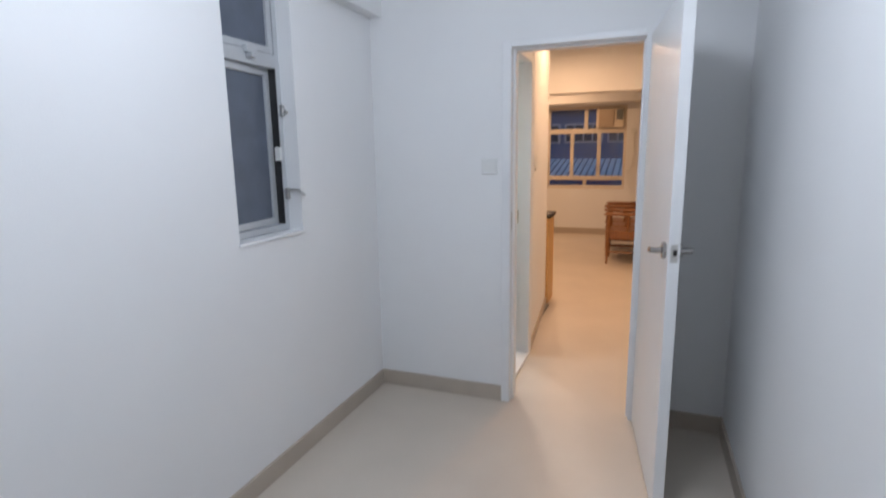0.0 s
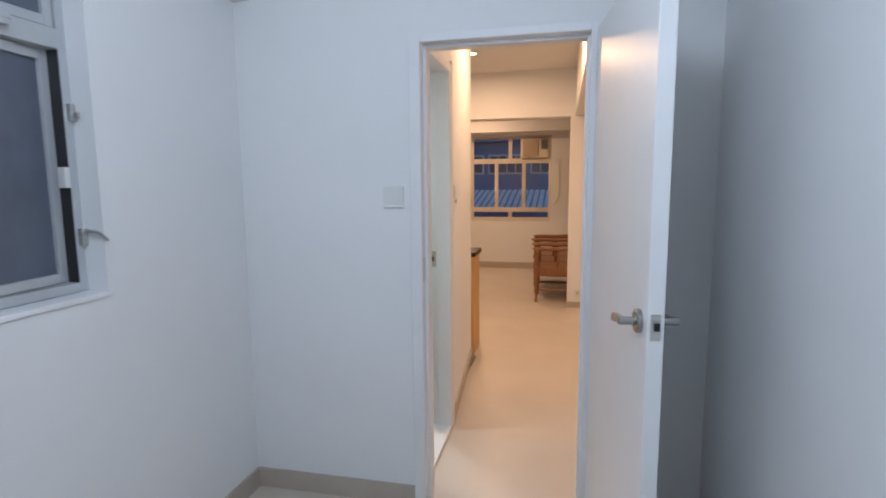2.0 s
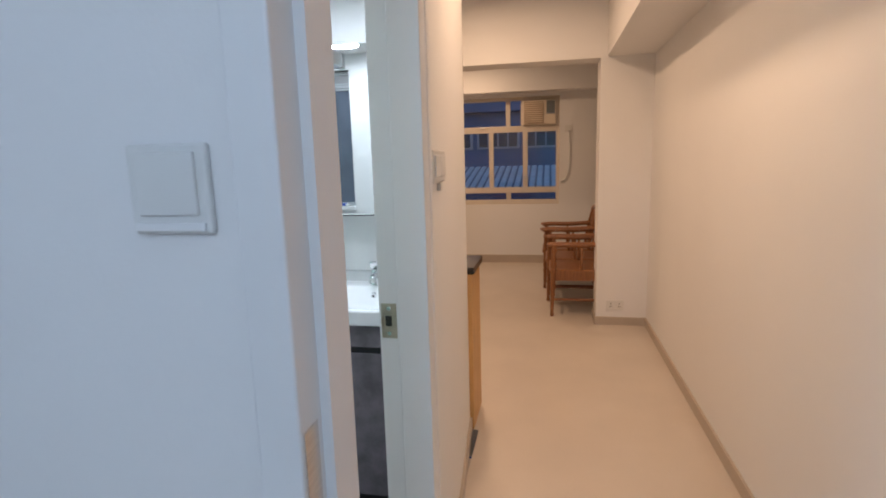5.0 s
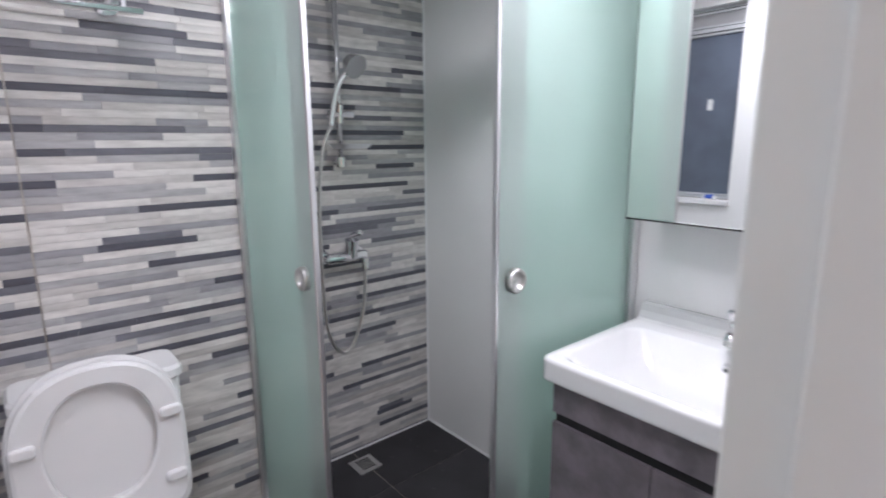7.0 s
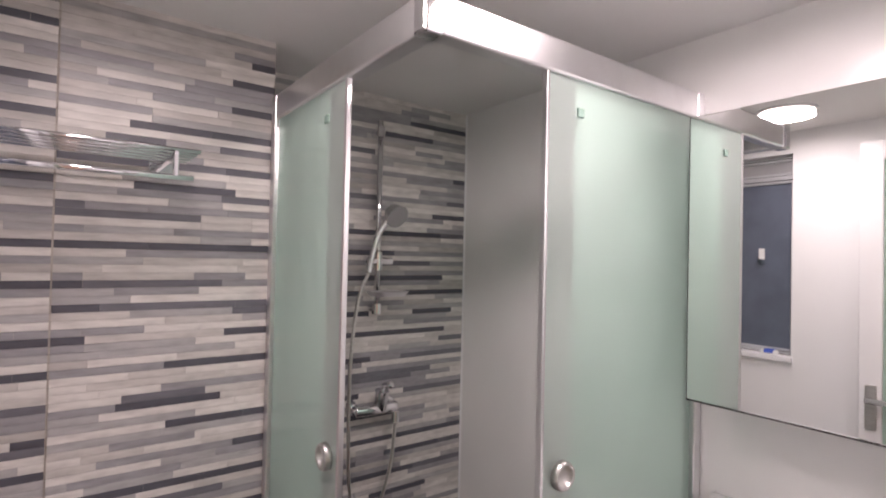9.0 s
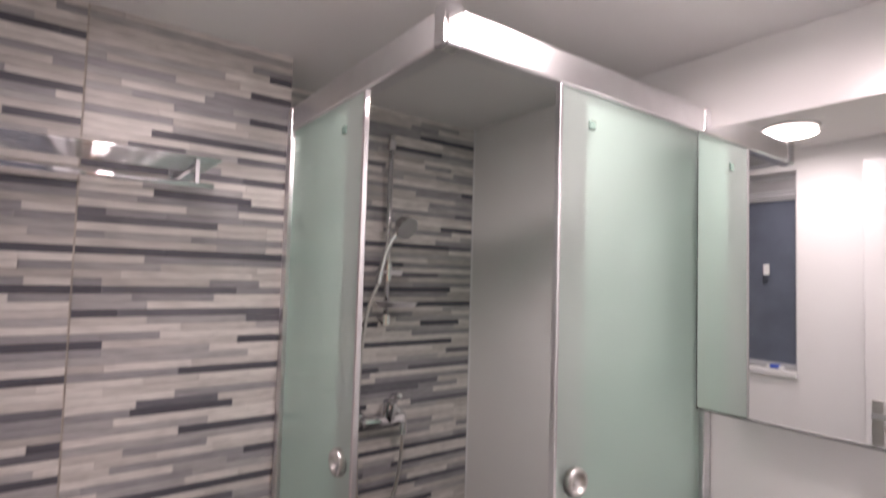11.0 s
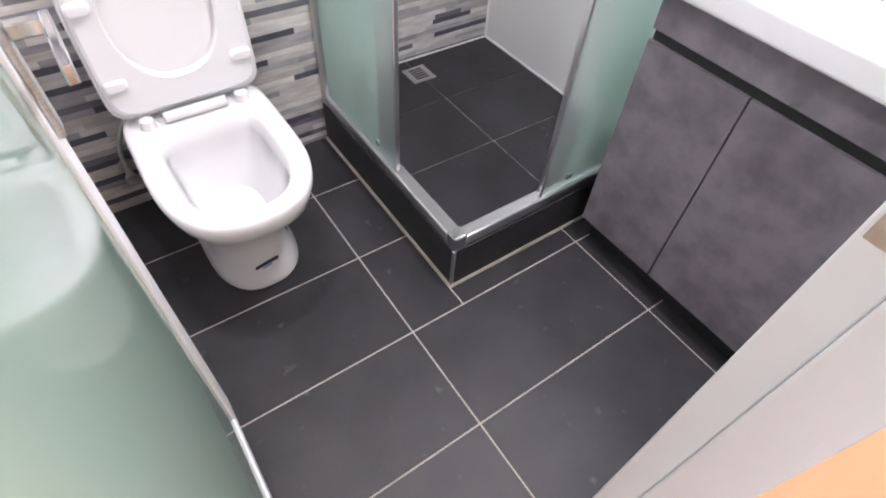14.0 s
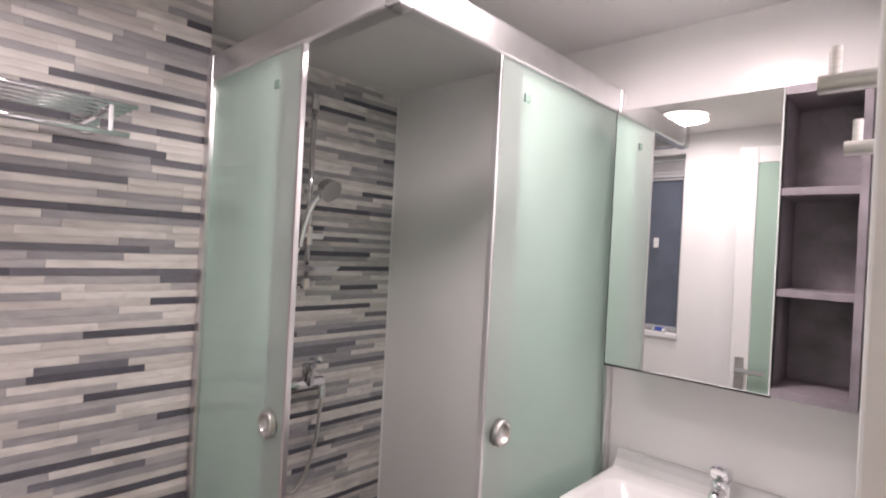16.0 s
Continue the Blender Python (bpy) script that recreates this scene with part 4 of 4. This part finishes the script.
part("cable", tube([(0.016, YFAR - 0.02, 1.667), (0.03, YFAR - 0.02, 1.440), (0.02, YFAR - 0.02, 1.194), (-0.029, YFAR - 0.02, 1.076), (-0.083, YFAR - 0.012, 1.048)], 0.006, 8), PLASTIC, so, smooth=True)


# ---- armchairs ----
def turned_post(p0, p1, profile, n=14):
    """A lathe-turned post from p0 to p1; profile: rows of (share of the length, radius)."""
    p0, p1 = Vector(p0), Vector(p1)
    return loft([[tuple(p0.lerp(p1, h) + Vector((q * math.cos(a), q * math.sin(a), 0))) for a in (2 * math.pi * i / n for i in range(n))] for h, q in profile])


LEG_PROFILE = ((0.0, 0.012), (0.03, 0.018), (0.06, 0.013), (0.28, 0.018), (0.33, 0.024), (0.36, 0.015), (0.39, 0.024), (0.60, 0.021), (0.66, 0.027), (0.69, 0.016), (0.72, 0.026), (0.90, 0.018), (0.94, 0.026), (0.97, 0.019), (1.0, 0.021))


def armchair(x, y):
    """A low wooden armchair that faces -x; x, y: its front foot on the -y side."""
    ch = thing("armchair", x, y, 0, "reddish wooden armchair with turned legs and curved arms", "chair", "chairs by the pillar")
    wd, dp = 0.44, 0.44
    for yy in (y, y + wd):
        part("front_leg", turned_post((x, yy, 0), (x + 0.015, yy, 0.605), LEG_PROFILE), WOOD, ch, smooth=True)
        part("back_leg", tube([(x + dp + 0.07, yy, 0), (x + dp, yy, 0.36), (x + dp + 0.02, yy, 0.58), (x + dp + 0.075, yy, 0.80)], 0.019, 10), WOOD, ch, smooth=True)
        part("armrest", tube([(x - 0.030, yy, 0.610), (x - 0.015, yy, 0.616), (x + 0.08, yy, 0.622), (x + 0.26, yy, 0.620), (x + dp + 0.03, yy, 0.632)], 0.023, 12), WOOD, ch, smooth=True)
        part("side_rail", box(x + 0.01, x + dp, yy - 0.012, yy + 0.012, 0.315, 0.375, 0.003), WOOD, ch)
        part("side_stretcher", rod((x + 0.005, yy, 0.15), (x + dp + 0.03, yy, 0.15), 0.011, segs=12), WOOD, ch)
        part("arm_post", turned_post((x + 0.24, yy, 0.375), (x + 0.24, yy, 0.60), ((0, 0.010), (0.3, 0.015), (0.5, 0.010), (0.7, 0.015), (1, 0.010)), 10), WOOD, ch, smooth=True)
    part("seat", loft([rounded(x + dp / 2, y + wd / 2, dp / 2 + 0.025, wd / 2 + 0.012, 0.03, z_) for z_ in (0.375, 0.382, 0.402)] + [rounded(x + dp / 2, y + wd / 2, dp / 2 + 0.015, wd / 2 + 0.002, 0.03, 0.410)]), WOOD, ch, "reddish wooden seat")
    part("front_rail", box(x - 0.006, x + 0.014, y + 0.012, y + wd - 0.012, 0.315, 0.375, 0.003), WOOD, ch)
    part("front_stretcher", rod((x + 0.004, y, 0.21), (x + 0.004, y + wd, 0.21), 0.011, segs=12), WOOD, ch)
    part("crest_rail", tube([(x + dp + 0.070, y - 0.02, 0.785), (x + dp + 0.085, y + 0.08, 0.812), (x + dp + 0.095, y + wd / 2, 0.835), (x + dp + 0.085, y + wd - 0.08, 0.812), (x + dp + 0.070, y + wd + 0.02, 0.785)], 0.026, 10), WOOD, ch, smooth=True)
    part("lower_back_rail", rod((x + dp + 0.005, y, 0.47), (x + dp + 0.005, y + wd, 0.47), 0.014, segs=12), WOOD, ch)
    for k_ in range(5):
        yy = y + wd * (k_ + 1) / 6
        part("back_spindle", turned_post((x + dp + 0.005, yy, 0.47), (x + dp + 0.085, yy, 0.81), ((0, 0.007), (0.35, 0.012), (0.5, 0.008), (0.65, 0.012), (1, 0.007)), 10), WOOD, ch, smooth=True)
    return ch


for x, y in ((-0.189, 7.081), (-0.221, 7.574), (-0.256, 8.079)):
    armchair(x, y)

# ---- kitchen cabinet ----
kc = thing("kitchen_cabinet", -0.97, 5.24, 0, "honey-coloured kitchen base cabinet beside the hall", "cabinet")
part("body", box(-1.35, -0.588, YK + 0.002, 5.385, 0.0, 0.80, 0.002), OAK, kc)
part("end_panel", box(-0.588, -0.585, YK + 0.004, 5.383, 0.0, 0.80), OAK, kc)
ct = solid("worktop", box(-1.37, -0.572, YK + 0.002, 5.41, 0.80, 0.835, 0.003), material("black_worktop", (0.02, 0.018, 0.016), 0.25, vary=0.3, scale=40, bump=0.0), "black stone kitchen worktop", "worktop", "")

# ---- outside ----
# Dusk's dim blue is put into the facade, window frame and pane colours.
FACADE = material("dusk_tinted_facade", (0.085, 0.13, 0.27), 0.9, vary=0.15, scale=0.8, bump=0.02)
OUTFRAME = material("dusk_tinted_window_frame", (0.32, 0.38, 0.50), 0.7, vary=0.1, bump=0.0)
OUTPANE = material("dusk_tinted_far_pane", (0.03, 0.04, 0.07), 0.6, vary=0.2, bump=0.0)
bl = thing("building", -1.0, 17.0, -8, "rendered apartment building across the street, dusk blue put into its colours", "building")
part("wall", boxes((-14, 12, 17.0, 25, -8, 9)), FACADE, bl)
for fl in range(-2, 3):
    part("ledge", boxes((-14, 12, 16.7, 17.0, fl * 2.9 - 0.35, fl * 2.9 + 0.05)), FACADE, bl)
    for i in range(18):
        x = -12.1 + 1.25 * i
        wn = part("window", boxes((x, x + 1.12, 16.94, 17.0, fl * 2.9 + 1.60, fl * 2.9 + 2.18)), OUTFRAME, bl, "pale window frame tinted with dusk blue")
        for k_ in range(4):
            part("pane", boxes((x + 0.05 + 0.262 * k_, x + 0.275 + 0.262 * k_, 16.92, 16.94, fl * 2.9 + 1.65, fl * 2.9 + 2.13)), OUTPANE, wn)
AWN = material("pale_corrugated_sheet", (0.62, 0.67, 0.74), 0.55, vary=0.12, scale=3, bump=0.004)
# The shade between the ribs is put into a darker valley colour.
AWD = material("corrugated_valley_painted_shade", (0.22, 0.26, 0.34), 0.7, vary=0.15, scale=3, bump=0.004)
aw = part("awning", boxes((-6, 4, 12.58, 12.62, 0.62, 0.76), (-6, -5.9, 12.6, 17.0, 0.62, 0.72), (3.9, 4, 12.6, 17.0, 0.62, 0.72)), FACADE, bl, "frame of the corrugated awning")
TIP = pose(0, 12.6, 0.80, math.degrees(math.atan2(0.35, 2.0)), 0, 0)
for i in range(72):
    x = -6 + 0.139 * i
    part("pale_rib", turned(box(x, x + 0.097, 0, 2.03, 0.0, 0.030, 0.01, segs=1), TIP), AWN, aw)
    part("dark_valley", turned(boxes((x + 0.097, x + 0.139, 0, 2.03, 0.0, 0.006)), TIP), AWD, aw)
solid("ground", boxes((-600, 600, 10.4, 1200, -8.3, -8)), material("asphalt", (0.05, 0.05, 0.05), 0.9, vary=0.2, bump=0.02), "dim street far below", "ground")

# ---- strip tiles of the bathroom wall ----
def strip_material(name, STEPS, joined=False):
    """Split-face porcelain: each strip takes one of a few tones, with streaks along it."""
    strip = bpy.data.materials.new(name)
    strip.use_nodes = True
    n_, l_ = strip.node_tree.nodes, strip.node_tree.links
    bs = n_["Principled BSDF"]
    bs.inputs["Roughness"].default_value = 0.42
    info, ramp, ns, mp, tc_ = n_.new("ShaderNodeObjectInfo"), n_.new("ShaderNodeValToRGB"), n_.new("ShaderNodeTexNoise"), n_.new("ShaderNodeMapping"), n_.new("ShaderNodeTexCoord")
    ramp.color_ramp.interpolation = "CONSTANT"
    for k_, (at_, col) in enumerate(STEPS):
        el = ramp.color_ramp.elements[k_] if k_ < 2 else ramp.color_ramp.elements.new(at_)
        el.position, el.color = at_, (*col, 1)
    isle = n_.new("ShaderNodeNewGeometry")
    l_.new(isle.outputs["Random Per Island"] if joined else info.outputs["Random"], ramp.inputs[0])
    mp.inputs["Scale"].default_value = (1, 9, 38)
    l_.new(tc_.outputs["Object"], mp.inputs["Vector"])
    off = n_.new("ShaderNodeVectorMath")
    l_.new(mp.outputs[0], off.inputs[0])
    l_.new(info.outputs["Location"], off.inputs[1])
    l_.new(off.outputs[0], ns.inputs["Vector"])
    ns.inputs["Scale"].default_value, ns.inputs["Detail"].default_value = 1.6, 6
    mul, rng = n_.new("ShaderNodeMixRGB"), n_.new("ShaderNodeMapRange")
    mul.blend_type = "MULTIPLY"
    mul.inputs[0].default_value = 1.0
    rng.inputs["From Min"].default_value, rng.inputs["From Max"].default_value, rng.inputs["To Min"].default_value, rng.inputs["To Max"].default_value = 0.3, 0.7, 0.80, 1.16
    l_.new(ns.outputs["Fac"], rng.inputs["Value"])
    l_.new(ramp.outputs[0], mul.inputs[1])
    l_.new(rng.outputs[0], mul.inputs[2])
    l_.new(mul.outputs[0], bs.inputs["Base Color"])
    bmp = n_.new("ShaderNodeBump")
    bmp.inputs["Strength"].default_value, bmp.inputs["Distance"].default_value = 0.4, 0.0015
    l_.new(ns.outputs["Fac"], bmp.inputs["Height"])
    l_.new(bmp.outputs[0], bs.inputs["Normal"])
    return strip


DARK, SLATEGREY, GREY, PALEGREY, SAND, CREAM, TAUPE = (0.085, 0.088, 0.108), (0.15, 0.152, 0.175), (0.30, 0.30, 0.315), (0.40, 0.395, 0.40), (0.55, 0.53, 0.505), (0.66, 0.64, 0.61), (0.46, 0.44, 0.42)
TONES = {"pale": ((0.0, GREY), (0.12, PALEGREY), (0.28, SAND), (0.52, CREAM), (0.90, TAUPE)),
         "grey": ((0.0, SLATEGREY), (0.10, GREY), (0.42, PALEGREY), (0.66, SAND), (0.84, CREAM)),
         "dark": ((0.0, DARK), (0.46, SLATEGREY), (0.58, GREY), (0.74, SAND), (0.86, CREAM))}
STRIPS = {tone: strip_material(tone + "_strip_tile", steps) for tone, steps in TONES.items()}
STRIPS_JOINED = {tone: strip_material(tone + "_strip_tile_joined", steps, True) for tone, steps in TONES.items()}
ORDER = ("pale", "dark", "pale", "grey", "pale", "dark", "grey", "pale", "grey", "dark", "pale", "pale", "dark", "grey", "pale", "grey")

pieces = {}
BOX_FACES = ((4, 5, 6, 7), (0, 1, 5, 4), (1, 2, 6, 5), (2, 3, 7, 6), (3, 0, 4, 7))


def strip_points(length, height, proud):
    y, z, x = length / 2, height / 2 - 0.0003, 0.004 + proud
    return [(h, sy * (y - 0.0003), sz * z) for h in (0, x) for sy, sz in ((-1, -1), (1, -1), (1, 1), (-1, 1))]


def strip_mesh(length, height, proud, tone):
    key = (round(length, 3), round(height, 4), proud, tone)
    if key not in pieces:
        me = bpy.data.meshes.new("strip_tile")
        me.from_pydata(strip_points(length, height, proud), [], BOX_FACES)
        me.materials.append(STRIPS[tone])
        pieces[key] = me
    return pieces[key]


def clad(wall, x, columns, z_seam, z_top, seed, lengths, single):
    """Lays strip tiles in sixteen courses to each 0.30 m tile; single: the heights between which strips are objects of their own."""
    rnd = random.Random(seed)
    verts, faces, tones = [], [], []
    for y0, y1 in zip(columns, columns[1:]):
        z = z_seam - 0.30 * math.ceil(z_seam / 0.30)
        while z < z_top:
            for c_ in range(16):
                lo, hi = max(z + 0.30 * c_ / 16, 0.0), min(z + 0.30 * (c_ + 1) / 16, z_top)
                if hi - lo < 0.006:
                    continue
                y, end, first = y0 + 0.0018, y1 - 0.0018, True
                while end - y > 0.004:
                    ln = rnd.choice(lengths) * (rnd.choice((0.3, 0.5, 0.75, 1.0)) if first else 1.0)
                    first = False
                    ln = end - y if end - y - ln < 0.045 else ln
                    proud = rnd.choice((0.0, 0.0003, 0.0006, 0.0009))
                    at = Vector((x, y + ln / 2, (lo + hi) / 2))
                    if single[0] < at.z < single[1]:
                        ob = new("strip_tile", strip_mesh(ln, hi - lo, proud, ORDER[c_]))
                        ob.location = at
                        ob.parent = wall
                    else:
                        k_ = len(verts)
                        verts += [at + Vector(p) for p in strip_points(ln, hi - lo, proud)]
                        faces += [[k_ + i for i in f] for f in BOX_FACES]
                        tones += [list(TONES).index(ORDER[c_])] * 5
                    y += ln
            z += 0.30
    me = bpy.data.meshes.new("strip_tiles")
    me.from_pydata(verts, [], faces)
    for tone in TONES:
        me.materials.append(STRIPS_JOINED[tone])
    me.polygons.foreach_set("material_index", tones)
    ob = new("strip_tiles", me)
    ob.parent = wall
    tagged(ob, "", "", "", "stuff")


clad(bpy.data.objects["wall_toilet"], XT, (YD1, 3.44, 3.938), 1.139, BATHCEIL, 3, (0.13, 0.19, 0.24, 0.31), (0.78, 1.95))
clad(bpy.data.objects["wall_shower"], XS, (3.94, 4.15, YN), 1.139, BATHCEIL, 8, (0.13, 0.19, 0.25, 0.32), (0.62, 1.62))

# ---- bathroom floor tiles ----
def slabs(floor, xs, ys, z):
    for x0, x1 in zip(xs, xs[1:]):
        for y0, y1 in zip(ys, ys[1:]):
            key = ("slab", round(x1 - x0, 3), round(y1 - y0, 3))
            if key not in pieces:
                hx, hy = (x1 - x0) / 2 - 0.0022, (y1 - y0) / 2 - 0.0022
                pieces[key] = mesh_of("floor_tile", box(-hx, hx, -hy, hy, -0.006, 0, 0.0008, segs=1), SLATE)
            ob = new("floor_tile", pieces[key])
            ob.location = ((x0 + x1) / 2, (y0 + y1) / 2, z)
            ob.parent = floor


FB = bpy.data.objects["floor_bathroom"]
slabs(FB, (XT, -1.795, -1.495, -1.196), (YD1, 3.755, KY - 0.006), 0.0)
slabs(FB, (KX + 0.006, -1.196), (KY - 0.006, 4.356, YN), 0.0)
slabs(FB, (-1.196, -0.897, XHB), (YD1, 3.755, 4.356, YN), 0.0)
slabs(bpy.data.objects["floor_shower"], (XS, -1.983, -1.685, -1.387, KX - 0.07), (KY + 0.07, 4.405, YN), 0.04)
